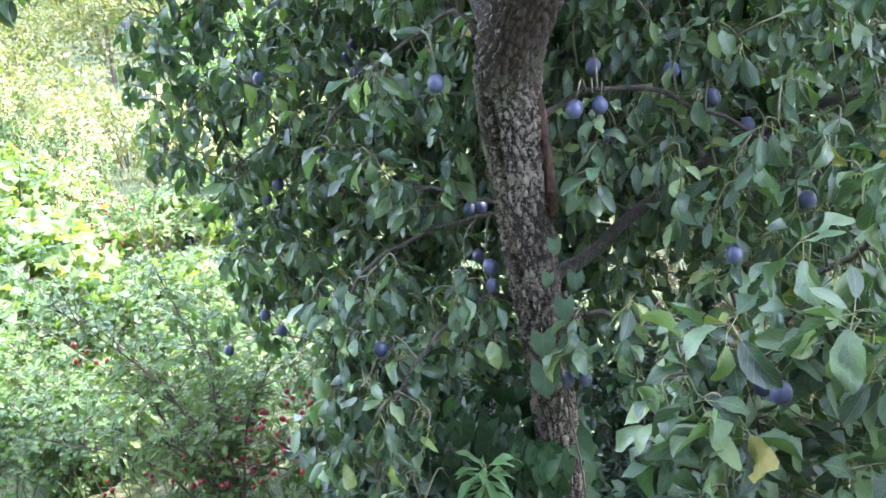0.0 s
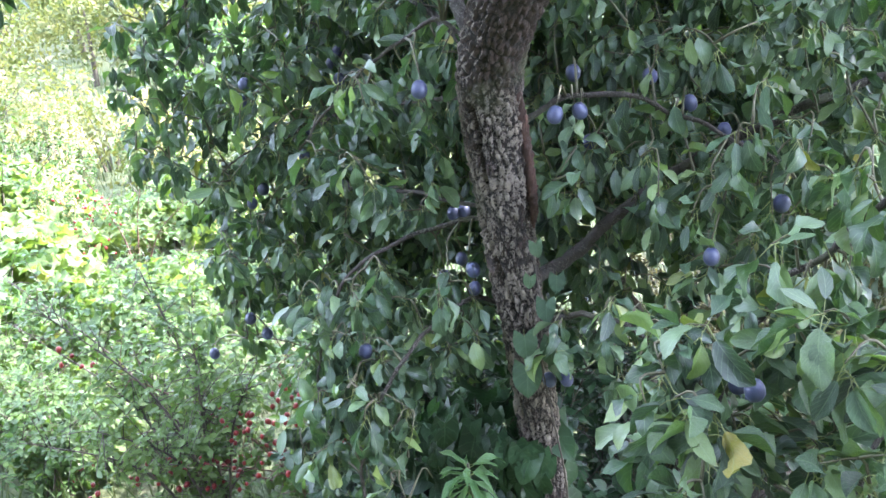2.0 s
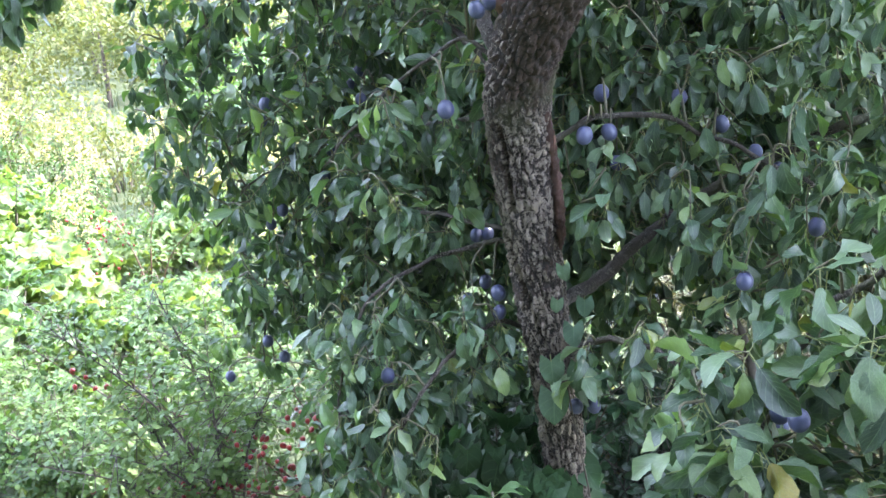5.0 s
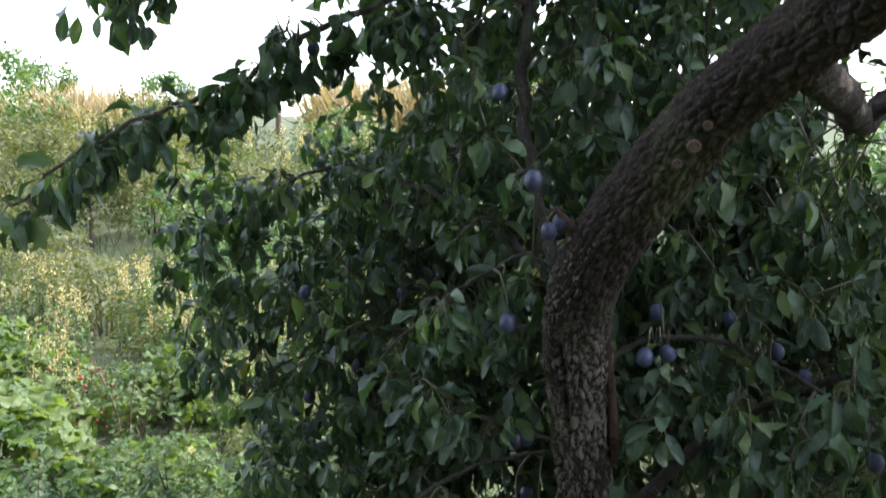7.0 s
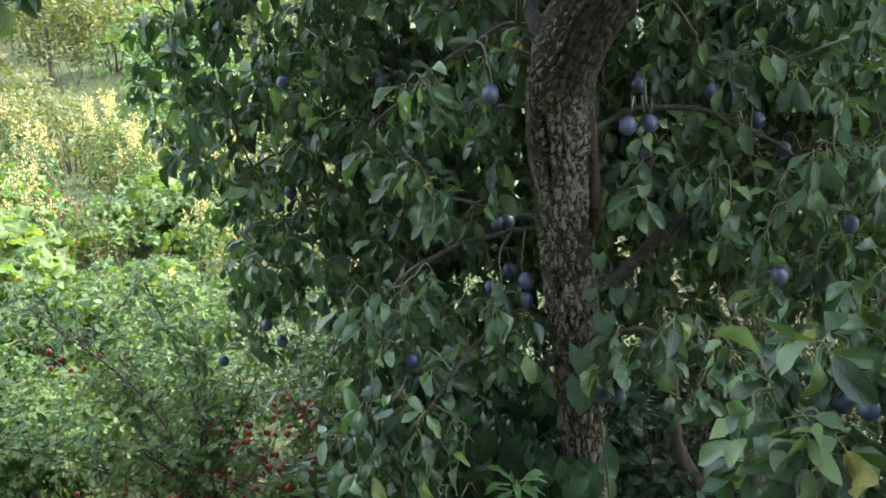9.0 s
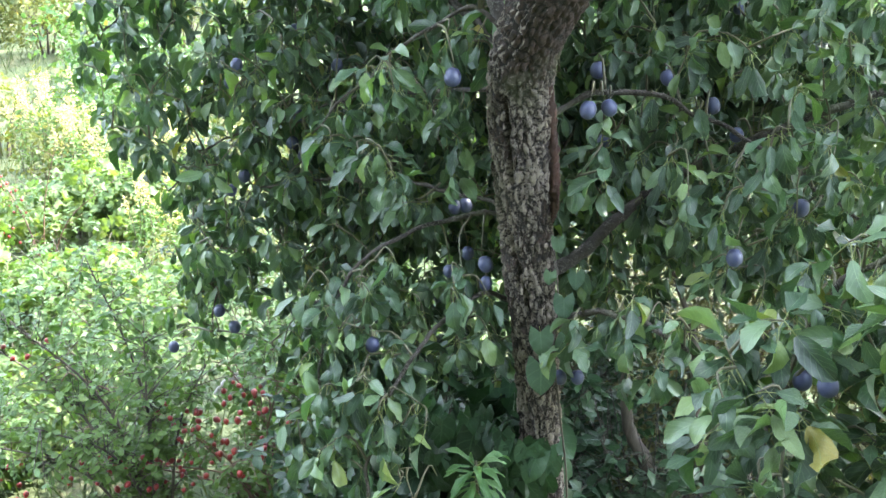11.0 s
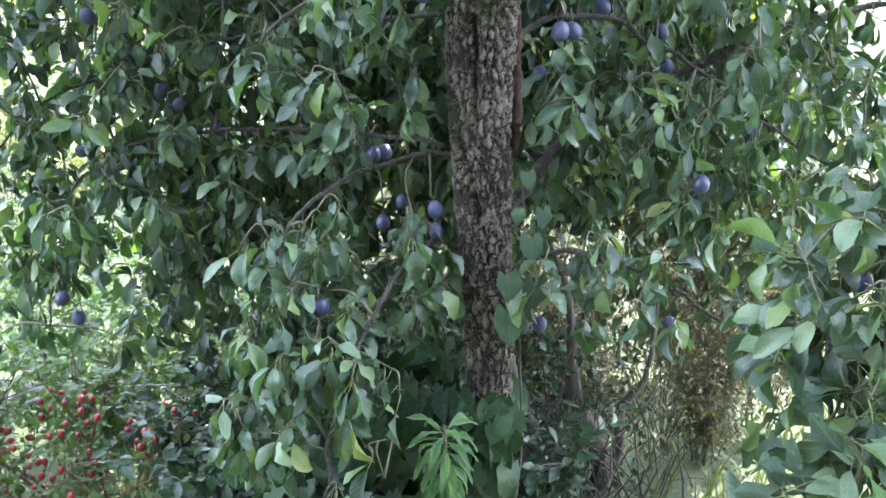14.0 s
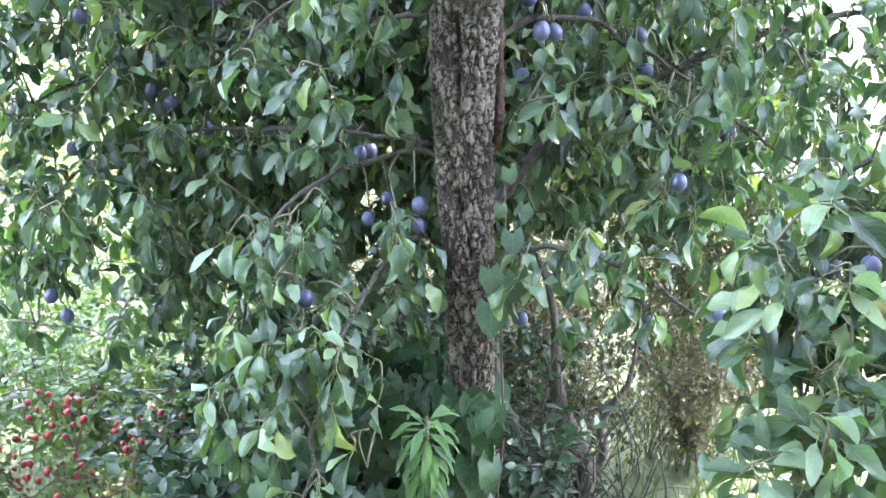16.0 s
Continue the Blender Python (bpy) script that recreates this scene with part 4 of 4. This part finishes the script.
def shrub(name, label, category, stems, blades, leaf_mat, stem_mat, size, per, tufts, seed_spread=0.05, droop=0.3, stem_r=0.006):
    """A shrub of thin stems, leafy along their upper parts."""
    base = stems[0][0]
    ob = thing(name, (base[0], base[1], 0), label, category)
    ob.matrix_world = Matrix.Identity(4)
    b, g = Bundle(), Leaves(blades)
    for pts in stems:
        b.add(tube(pts, [stem_r, stem_r * 0.6, stem_r * 0.25], 6, 16))
        s = spline(pts, 60)
        for k in range(tufts):
            i = int(rng.uniform(12, 60)) if k else 59
            q = s[i]
            tip = q + rng.normal(0, seed_spread, 3) + (0, 0, 0.02)
            b.add(tube([q, (q + tip) / 2 + (0, 0, 0.01), tip], [stem_r * 0.3, stem_r * 0.2, stem_r * 0.1], 4, 4))
            side = tip - q
            for m in range(per):
                f = rng.uniform(0.2, 1.05)
                d = unit(rng.normal(0, 1, 3) * (1, 1, 0.5) + unit(side) * 0.6 + np.array((0, 0, -droop)))
                g.add(q + side * f, d, np.array((0, -0.2, 1)) + rng.normal(0, 0.4, 3), size * rng.uniform(0.6, 1.25))
    part("stem", b.mesh("stem", stem_mat), ob, kind="stuff")
    part("leaves", g.mesh("leaves", leaf_mat), ob, kind="stuff")
    return ob


def fan(root, tips, bow=0.1):
    """Stems from one root to several tips, bowing outwards."""
    out = []
    for t in tips:
        r = np.array(root) + rng.normal(0, 0.03, 3) * (1, 1, 0)
        t = np.array(t, float)
        out.append([tuple(r), tuple(r + (t - r) * (0.35, 0.35, 0.5) + (0, 0, bow)), tuple(t)])
    return out


shrub("sapling", "leafy elm-like sapling shrub with thin dark stems", "shrub",
      fan((-0.95, 2.35, 0.0), [(-1.45, 2.3, 0.85), (-1.15, 2.4, 0.95), (-1.7, 2.5, 0.72), (-0.95, 2.3, 0.75), (-1.35, 2.6, 0.6), (-1.9, 2.7, 0.85), (-1.25, 2.2, 0.5), (-0.8, 2.4, 0.65), (-1.6, 2.3, 0.4)]),
      SMALL, SHRUB_LEAF, DARK_STEM, 0.030, 9, 46, 0.075, 0.2)


def rose_shrub(name, root, tips, hips, label):
    ob = shrub(name, label, "shrub", fan(root, tips, 0.05), SMALL, SHRUB_LEAF, ROSE_STEM, 0.03, 7, 22, 0.06, 0.2, 0.006)
    v, f = tube([(0, 0, 0.9), (0, 0, 1.3)], [0.5, 0.2], 5, 3)
    bm = bmesh.new()
    bmesh.ops.create_uvsphere(bm, u_segments=10, v_segments=8, radius=1)
    for q in bm.verts:
        q.co.z *= 1.15
        if q.co.z < -0.95:
            q.co.z -= 0.25
    me = bpy.data.meshes.new("hip")
    bm.to_mesh(me)
    bm.free()
    me.materials.append(HIP)
    me.polygons.foreach_set("use_smooth", np.ones(len(me.polygons), dtype=bool))
    for c, half, n in hips:
        for p in scatter_in(c, half, n, 0.02):
            h = part("hip", me, ob)
            h.matrix_basis = Matrix.Translation(p) @ Euler(tuple(rng.normal(0, 0.5, 3))).to_matrix().to_4x4() @ Matrix.Scale(rng.uniform(0.0058, 0.0098), 4)
    return ob


rose_shrub("rose_shrub", (-0.65, 2.5, 0.0), [(-1.05, 2.45, 0.45), (-0.8, 2.5, 0.60), (-0.6, 2.4, 0.58), (-0.42, 2.38, 0.48), (-1.40, 2.4, 0.3), (-0.7, 2.3, 0.4), (-0.95, 2.3, 0.35), (-1.40, 2.42, 0.64), (-0.5, 2.3, 0.36)],
           [((-0.86, 2.36, 0.47), (0.10, 0.08, 0.07), 17), ((-0.70, 2.36, 0.53), (0.09, 0.08, 0.06), 17), ((-0.72, 2.33, 0.36), (0.13, 0.10, 0.07), 20), ((-0.92, 2.33, 0.30), (0.14, 0.10, 0.06), 18),
            ((-0.48, 2.36, 0.46), (0.11, 0.08, 0.07), 14), ((-1.13, 2.34, 0.30), (0.12, 0.10, 0.07), 14), ((-1.38, 2.36, 0.24), (0.12, 0.10, 0.06), 9), ((-1.40, 2.40, 0.62), (0.12, 0.10, 0.08), 6)], "wild rose shrub with many red hips under the tree")
rose_shrub("rose_shrub", (-2.8, 5.1, 0.0), [(-2.6, 5.0, 0.8), (-3.2, 5.0, 0.9), (-2.9, 4.9, 0.6), (-2.3, 5.1, 0.6)],
           [((-2.95, 4.85, 0.46), (0.28, 0.18, 0.24), 44)], "sunlit wild rose shrub with red hips")


# ---- bushes, slope and far trees ----
def bush_mesh(name, radius, height, leaves, size, blades, leaf_mat):
    g = Leaves(blades)
    lobes = [(rng.uniform(-0.6, 0.6, 2) * radius, rng.uniform(0.35, 0.8) * height, rng.uniform(0.35, 0.6) * radius) for _ in range(7)]
    for _ in range(leaves):
        c, z, r = lobes[int(rng.integers(len(lobes)))]
        d = unit(rng.normal(0, 1, 3))
        q = np.array((c[0], c[1], z)) + d * r * rng.uniform(0.75, 1.05) * (1, 1, height / radius * 0.6)
        q[2] = max(q[2], 0.02)
        g.add(q, unit(d * 0.5 + rng.normal(0, 0.6, 3) + (0, 0, -0.3)), d + (0, 0, 0.8) + rng.normal(0, 0.4, 3), size * rng.uniform(0.6, 1.3))
    return g.mesh(name, leaf_mat)


def stem_mesh(height, radius):
    b = Bundle()
    for k in range(7):
        a = k * 0.9
        b.add(tube([(0.05 * math.cos(a), 0.05 * math.sin(a), -0.05), (0.2 * radius * math.cos(a), 0.2 * radius * math.sin(a), height * 0.4),
                    (0.6 * radius * math.cos(a), 0.6 * radius * math.sin(a), height * 0.85)], [0.012 * height + 0.004, 0.006 * height, 0.002], 5, 8))
    return b.mesh("stem", DARK_STEM)


def bush_kind(name, label, category, group, radius, height, leaves, size, blades, mat):
    ob = thing(name, (0, 0, 0), label, category, group)
    part("leaves", bush_mesh("leaves", radius, height, leaves, size, blades, mat), ob, kind="stuff")
    part("stem", stem_mesh(height, radius), ob, kind="stuff")
    return ob


def plant_out(kind, places):
    first = True
    for x, y, s in places:
        m = pose(x, y, land(x, y) - 0.02, 0, 0, rng.uniform(0, 360)) @ Matrix.Scale(s, 4)
        if first:
            kind.matrix_world = m
            first = False
        else:
            c = copy_thing(kind, m)
            c.matrix_world = m


bramble = bush_kind("bramble", "sunlit bramble with broad light green leaves", "bush", "brambles on the meadow", 0.8, 0.75, 900, 0.10, BROAD, GRAPE_LEAF)
plant_out(bramble, [(-2.6, 3.5, 0.8), (-3.4, 4.2, 1.0), (-4.3, 4.6, 1.1), (-2.1, 4.2, 0.7), (-3.0, 5.9, 0.8), (-4.6, 6.2, 1.1), (-1.9, 3.1, 0.55), (-2.9, 2.9, 0.6), (-5.6, 5.6, 1.1)])
yellow = bush_kind("bush", "sunlit yellow-green bush on the meadow", "bush", "bushes on the slope", 0.9, 0.9, 1500, 0.06, SMALL, SUN_LEAF)
plant_out(yellow, [(-1.9, 7.6, 0.8), (-3.0, 9.0, 0.9), (-9.8, 10.2, 1.3), (-6.4, 14.2, 1.5), (-8.6, 11.0, 1.2), (-5.4, 14.5, 1.4), (-7.4, 14.0, 1.4), (-11.0, 17.5, 1.7), (-10.5, 14.0, 1.4), (-4.0, 16.0, 1.4), (-14.5, 22.0, 1.9), (-17.5, 22.5, 1.9), (-9.0, 20.5, 1.7), (-12.5, 24.0, 1.8), (-19.0, 26.0, 2.0), (-7.0, 23.0, 1.7), (-1.6, 5.0, 0.6), (-2.3, 6.3, 0.7), (-3.7, 7.6, 0.8), (-1.2, 6.8, 0.7), (-5.2, 8.8, 1.1), (-7.2, 9.5, 1.3), (-0.3, 6.0, 0.7), (0.7, 5.5, 0.6), (2.0, 5.8, 0.8),
                   (1.2, 7.5, 1.0), (-9.5, 12.5, 1.5), (-1.5, 12.0, 1.2), (3.2, 8.5, 1.5), (-12.0, 15.0, 1.6), (-8.5, 16.0, 1.8), (-13.5, 19.0, 2.0)])
green = bush_kind("bush", "rounded green bush on the slope", "bush", "bushes on the slope", 1.0, 1.2, 1500, 0.09, SMALL, SHRUB_LEAF)
plant_out(green, [(-4.4, 10.0, 0.9), (-5.7, 12.6, 1.1), (-3.7, 9.0, 0.7), (-3.3, 11.2, 1.0), (-11.0, 22.0, 1.6), (-16.5, 24.0, 1.9), (-6.0, 20.0, 1.4), (-20.5, 28.0, 1.7), (-14.0, 29.0, 1.5), (-3.0, 24.0, 1.7), (-9.0, 30.0, 1.6), (1.5, 18.0, 1.6), (4.0, 14.0, 1.6), (6.0, 20.0, 2.0)])
# unseen bushes behind the camera, added to cut low light from the front
hedge = bush_kind("hedge_bush", "unseen tall dark hedge bush added to block low frontal light", "bush", "hedge along the path", 1.5, 2.9, 2600, 0.20, SMALL, IVY_SHADE_LEAF)
plant_out(hedge, [(-7.0, -3.2, 1.6), (-4.8, -3.9, 1.8), (-2.8, -4.3, 1.9), (-0.8, -4.4, 1.9), (1.2, -4.5, 1.8), (3.4, -4.4, 1.4), (5.4, -4.0, 1.2)])
reeds_g = Leaves(REED)
for _ in range(900):
    a, r = rng.uniform(0, 6.28), 0.9 * math.sqrt(rng.uniform(0, 1))
    reeds_g.add((r * math.cos(a), r * math.sin(a), 0), unit((rng.normal(0, 0.18), rng.normal(0, 0.18), 1)), rng.normal(0, 1, 3), rng.uniform(0.7, 1.3))
reeds = thing("reed_clump", (0, 0, 0), "clump of dry pinkish-brown reeds on the slope", "reeds", "reeds on the slope")
part("reed", reeds_g.mesh("blades", DRY_LEAF), reeds, kind="stuff")
plant_out(reeds, [(-15.0, 25.5, 1.8), (-17.0, 27.0, 1.9), (-13.0, 26.5, 1.6), (-6.0, 25.0, 1.9), (-4.2, 26.0, 2.0), (-7.5, 27.0, 1.9)])


def far_tree(label, height, spread, leaves, size, mat, conical=False):
    ob = thing("tree", (0, 0, 0), label, "tree", "trees on the skyline")
    v, f = tube([(0, 0, -0.3), (0.1, 0, height * 0.4), (0, 0.05, height * 0.95)], [0.03 * height, 0.02 * height, 0.004 * height], 8, 14, 0.05)
    part("trunk", mesh_from("trunk", v, f, [DARK_STEM]), ob)
    g = Leaves(SMALL)
    lobes = [(rng.uniform(0, 6.28), rng.uniform(0.3, 0.95)) for _ in range(26)]
    for _ in range(leaves):
        a, z = lobes[int(rng.integers(26))]
        r = spread * ((1.02 - z) * 1.0 if conical else 0.75 * math.sin(math.pi * min(0.97, z * 0.9)))
        c = np.array((r * math.cos(a), r * math.sin(a), z * height))
        d = unit(rng.normal(0, 1, 3))
        g.add(c + d * spread * (0.14 if conical else 0.32) * rng.uniform(0.6, 1.05), rng.normal(0, 1, 3) + (0, 0, -0.4), d + (0, 0, 0.6), size * rng.uniform(0.6, 1.4))
    part("crown", g.mesh("crown", mat), ob, kind="stuff")
    return ob


plant_out(far_tree("green deciduous tree on the hill skyline", 3.2, 1.5, 2600, 0.17, SHRUB_LEAF), [(-24.5, 33.0, 1.25), (-18.5, 36.0, 0.8), (-16.0, 38.0, 0.7), (-26.5, 40.0, 1.0), (-4.0, 36.0, 1.0)])
plant_out(far_tree("tall grey-green conifer on the hill skyline", 4.2, 1.1, 2400, 0.16, IVY_SHADE_LEAF, True), [(-12.6, 33.0, 1.0), (-11.0, 35.5, 0.9)])



def goldenrod():
    """Tall weed stalks with narrow leaves and pale yellow plumes."""
    ob = thing("goldenrod", (0, 0, 0), "tall weed stalks with pale yellow plumes on the meadow", "weed", "goldenrod on the meadow")
    b, g, top = Bundle(), Leaves(NARROW), Leaves(SMALL)
    for k in range(12):
        x, y, h = rng.normal(0, 0.16), rng.normal(0, 0.16), rng.uniform(0.6, 1.0)
        lean = rng.normal(0, 0.08, 2)
        pts = [(x, y, -0.02), (x + lean[0] * 0.4, y + lean[1] * 0.4, h * 0.5), (x + lean[0], y + lean[1], h)]
        b.add(tube(pts, [0.005, 0.004, 0.002], 5, 10))
        c = spline(pts, 40)
        for m in range(34):
            q = c[int(rng.uniform(5, 30))]
            d = unit((rng.normal(), rng.normal(), 0.3))
            g.add(q, d, (0, 0, 1), rng.uniform(0.07, 0.13))
        for m in range(50):
            f = rng.uniform(0, 1)
            q = c[int(28 + 11 * f)] + rng.normal(0, 0.03 * (1.1 - f) + 0.006, 3)
            top.add(q, rng.normal(0, 1, 3) + (0, 0, 0.4), rng.normal(0, 1, 3), rng.uniform(0.02, 0.04))
    part("stem", b.mesh("stem", GREEN_TWIG), ob, kind="stuff")
    part("leaves", g.mesh("leaves", SHRUB_LEAF), ob, kind="stuff")
    part("plume", top.mesh("plume", PLUME), ob, kind="stuff")
    return ob


plant_out(goldenrod(), [(-4.1, 8.0, 1.0), (-4.5, 8.3, 0.9), (-3.5, 7.2, 0.8), (-4.4, 6.9, 0.85), (-5.6, 8.2, 1.0), (-3.2, 8.6, 0.9), (-2.6, 7.0, 0.8), (-3.6, 5.6, 0.7), (-2.2, 5.4, 0.65), (-6.8, 8.8, 1.1), (-8.4, 9.6, 1.2), (-10.6, 12.6, 1.5), (-12.4, 16.2, 1.7),
                        (-6.0, 16.5, 1.6), (-8.0, 18.0, 1.8), (-10.0, 17.0, 1.7), (-14.6, 19.8, 1.9), (-5.2, 19.0, 1.7), (-16.0, 21.0, 2.0), (-12.8, 20.6, 1.9), (-18.4, 24.4, 2.1)])
plant_out(far_tree("small yellow-green tree with a bare forked trunk on the meadow", 2.6, 1.3, 2400, 0.12, SUN_LEAF), [(-8.0, 13.2, 0.62), (-9.4, 15.2, 0.7), (-10.4, 19.4, 0.8)])

# grass over the meadow
grass_g = Leaves(TUFT)
for _ in range(20000):
    y = 1.0 + 14 * rng.uniform(0, 1) ** 1.4
    x = rng.uniform(-0.75, 0.55) * (y + 1.2)
    grass_g.add((x, y, land(x, y) - 0.01), unit((rng.normal(0, 0.35), rng.normal(0, 0.35), 1)), rng.normal(0, 1, 3), rng.uniform(0.06, 0.22) * (1 + y * 0.06))
tagged(new("grass", grass_g.mesh("grass", GRASS)), "dry meadow grass, yellow and green blades", "grass", kind="stuff")


# ---- old stump and hanging stems behind the tree ----
def old_stems():
    ob = thing("old_shrub", (0.56, 2.2, 0.0), "old twisted shrub with dark bare stems behind the tree", "shrub")
    ob.matrix_world = Matrix.Identity(4)
    for pts, r in (([(0.50, 2.2, -0.03), (0.49, 2.2, 0.22), (0.45, 2.18, 0.45), (0.38, 2.15, 0.62), (0.36, 2.18, 0.85), (0.28, 2.2, 1.0)], 0.022),
                   ([(0.66, 2.2, -0.03), (0.635, 2.2, 0.18), (0.655, 2.2, 0.34), (0.60, 2.18, 0.46), (0.56, 2.2, 0.58), (0.55, 2.25, 0.8), (0.48, 2.3, 1.0)], 0.030),
                   ([(0.64, 2.2, 0.28), (0.70, 2.2, 0.38), (0.70, 2.22, 0.48), (0.76, 2.2, 0.60), (0.80, 2.25, 0.85)], 0.016),
                   ([(0.57, 2.24, -0.03), (0.55, 2.24, 0.3), (0.56, 2.24, 0.55), (0.50, 2.3, 0.8)], 0.010),
                   ([(0.53, 2.18, -0.03), (0.56, 2.18, 0.3), (0.52, 2.2, 0.5), (0.56, 2.2, 0.75)], 0.008)):
        v, f, _ = bark_tube(pts, [r * 1.2, r, r * 0.9, r * 0.45, r * 0.15], 90, 18, 0.02, 0.004, r * 100)
        part("stem", mesh_from("stem", v, f, [DARK_STEM]), ob)
    g = Leaves(SMALL)
    for k in range(60):
        x, y = rng.normal(0.50, 0.14), 2.12 + rng.normal(0, 0.05)
        v, f = tube([(x, y, -0.02), (x + rng.normal(0, 0.06), y, 0.2), (x + rng.normal(0, 0.09), y, 0.38), (x + rng.normal(0, 0.14), y - 0.03, rng.uniform(0.45, 0.75))], [0.004, 0.003, 0.001], 5, 9)
        part("twig", mesh_from("twig", v, f, [TWIG]), ob)
    for _ in range(1500):
        q = np.array((rng.normal(0.52, 0.12), rng.normal(2.25, 0.08), rng.uniform(0.1, 0.75)))
        g.add(q, rng.normal(0, 1, 3) + (0, 0, -0.6), rng.normal(0, 1, 3) + (0, -0.5, 0.5), rng.uniform(0.015, 0.035))
    part("leaves", g.mesh("leaves", IVY_SHADE_LEAF), ob, kind="stuff")


old_stems()
# ivy's darker leaf colour stands in for the shade under the tree
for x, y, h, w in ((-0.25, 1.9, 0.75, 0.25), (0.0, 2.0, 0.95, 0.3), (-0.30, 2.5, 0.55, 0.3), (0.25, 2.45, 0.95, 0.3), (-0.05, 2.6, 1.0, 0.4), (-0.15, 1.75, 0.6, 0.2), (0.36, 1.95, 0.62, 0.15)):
    shrub("undergrowth", "leafy undergrowth shrub below the plum tree, darkened for shade", "shrub",
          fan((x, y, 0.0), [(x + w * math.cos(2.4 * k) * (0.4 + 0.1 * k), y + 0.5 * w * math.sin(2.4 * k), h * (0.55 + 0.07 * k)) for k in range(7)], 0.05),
          SMALL, IVY_SHADE_LEAF, DARK_STEM, 0.042, 9, 34, 0.07, 0.4, 0.005)
for x, y, h, w in ((-1.75, 2.6, 0.5, 0.35), (-2.1, 2.9, 0.5, 0.4), (-2.5, 3.1, 0.5, 0.4), (-1.9, 2.2, 0.4, 0.3), (-1.3, 3.1, 0.6, 0.4), (-0.65, 3.1, 0.7, 0.4), (-1.0, 3.7, 0.8, 0.5), (-1.7, 3.7, 0.6, 0.5), (-0.3, 3.4, 0.9, 0.5), (0.45, 3.0, 0.9, 0.35),
                   (1.25, 2.75, 0.7, 0.3), (0.55, 2.75, 0.8, 0.2), (0.95, 3.2, 0.8, 0.3), (1.6, 3.0, 0.9, 0.4), (0.95, 3.5, 0.7, 0.5), (1.5, 3.4, 0.8, 0.5), (0.5, 3.8, 0.9, 0.5), (-0.75, 2.85, 0.85, 0.3), (-0.35, 2.8, 0.9, 0.3), (0.35, 2.55, 0.55, 0.2), (0.75, 2.7, 0.6, 0.25)):
    shrub("undergrowth", "light green leafy undergrowth shrub on the meadow", "shrub",
          fan((x, y, 0.0), [(x + w * math.cos(2.4 * k) * (0.4 + 0.1 * k), y + 0.5 * w * math.sin(2.4 * k), h * (0.45 + 0.08 * k)) for k in range(8)], 0.05),
          SMALL, SHRUB_LEAF if x < 0.2 else OLIVE_LEAF, DARK_STEM, 0.033 if x < 0 else 0.023, 8, 34 if x < 0 else 70, 0.08, 0.3, 0.004)
shrub("willow_shrub", "olive-green shrub with fine hanging shoots", "shrub",
      [[(1.15, 2.85, 0.0), (0.95 + 0.05 * k, 2.6 + 0.03 * (k % 3), 0.7), (0.62 + 0.085 * k, 2.40 + 0.05 * (k % 2), 0.98), (0.54 + 0.09 * k, 2.30, 0.36 + 0.05 * (k % 3))] for k in range(13)],
      WISP, OLIVE_LEAF, DARK_STEM, 0.021, 9, 150, 0.07, 1.1, 0.002)

# arching dead canes under the tree
cane = thing("dead_cane", (-0.6, 2.9, 0), "bare pale grey dead canes arching over the shrub", "branch")
cane.matrix_world = Matrix.Identity(4)
for dx, dz, r in ((0.0, 0.0, 0.011), (0.03, -0.03, 0.008), (0.015, 0.02, 0.005)):
    v, f = tube([(-0.98 + dx, 2.9, 0.30 + dz), (-0.92 + dx, 2.88, 0.365 + dz), (-0.84 + dx, 2.86, 0.382 + dz), (-0.75 + dx, 2.86, 0.345 + dz), (-0.62 + dx, 2.86, 0.25 + dz), (-0.5 + dx, 2.9, -0.03)],
                [r * 0.8, r, r * 1.1], 8, 50, 0.06)
    part("cane", mesh_from("cane", v, f, [PIPE]), cane)
for k in range(7):
    v, f = tube([(-0.75 + 0.02 * k, 2.86, 0.33 - 0.012 * k), (-0.60 + 0.03 * k, 2.75, 0.42 - 0.05 * (k % 3)), (-0.45 + 0.05 * k, 2.65, 0.46 - 0.07 * (k % 4))], [0.003, 0.002, 0.001], 5, 10)
    part("twig", mesh_from("twig", v, f, [PIPE]), cane)
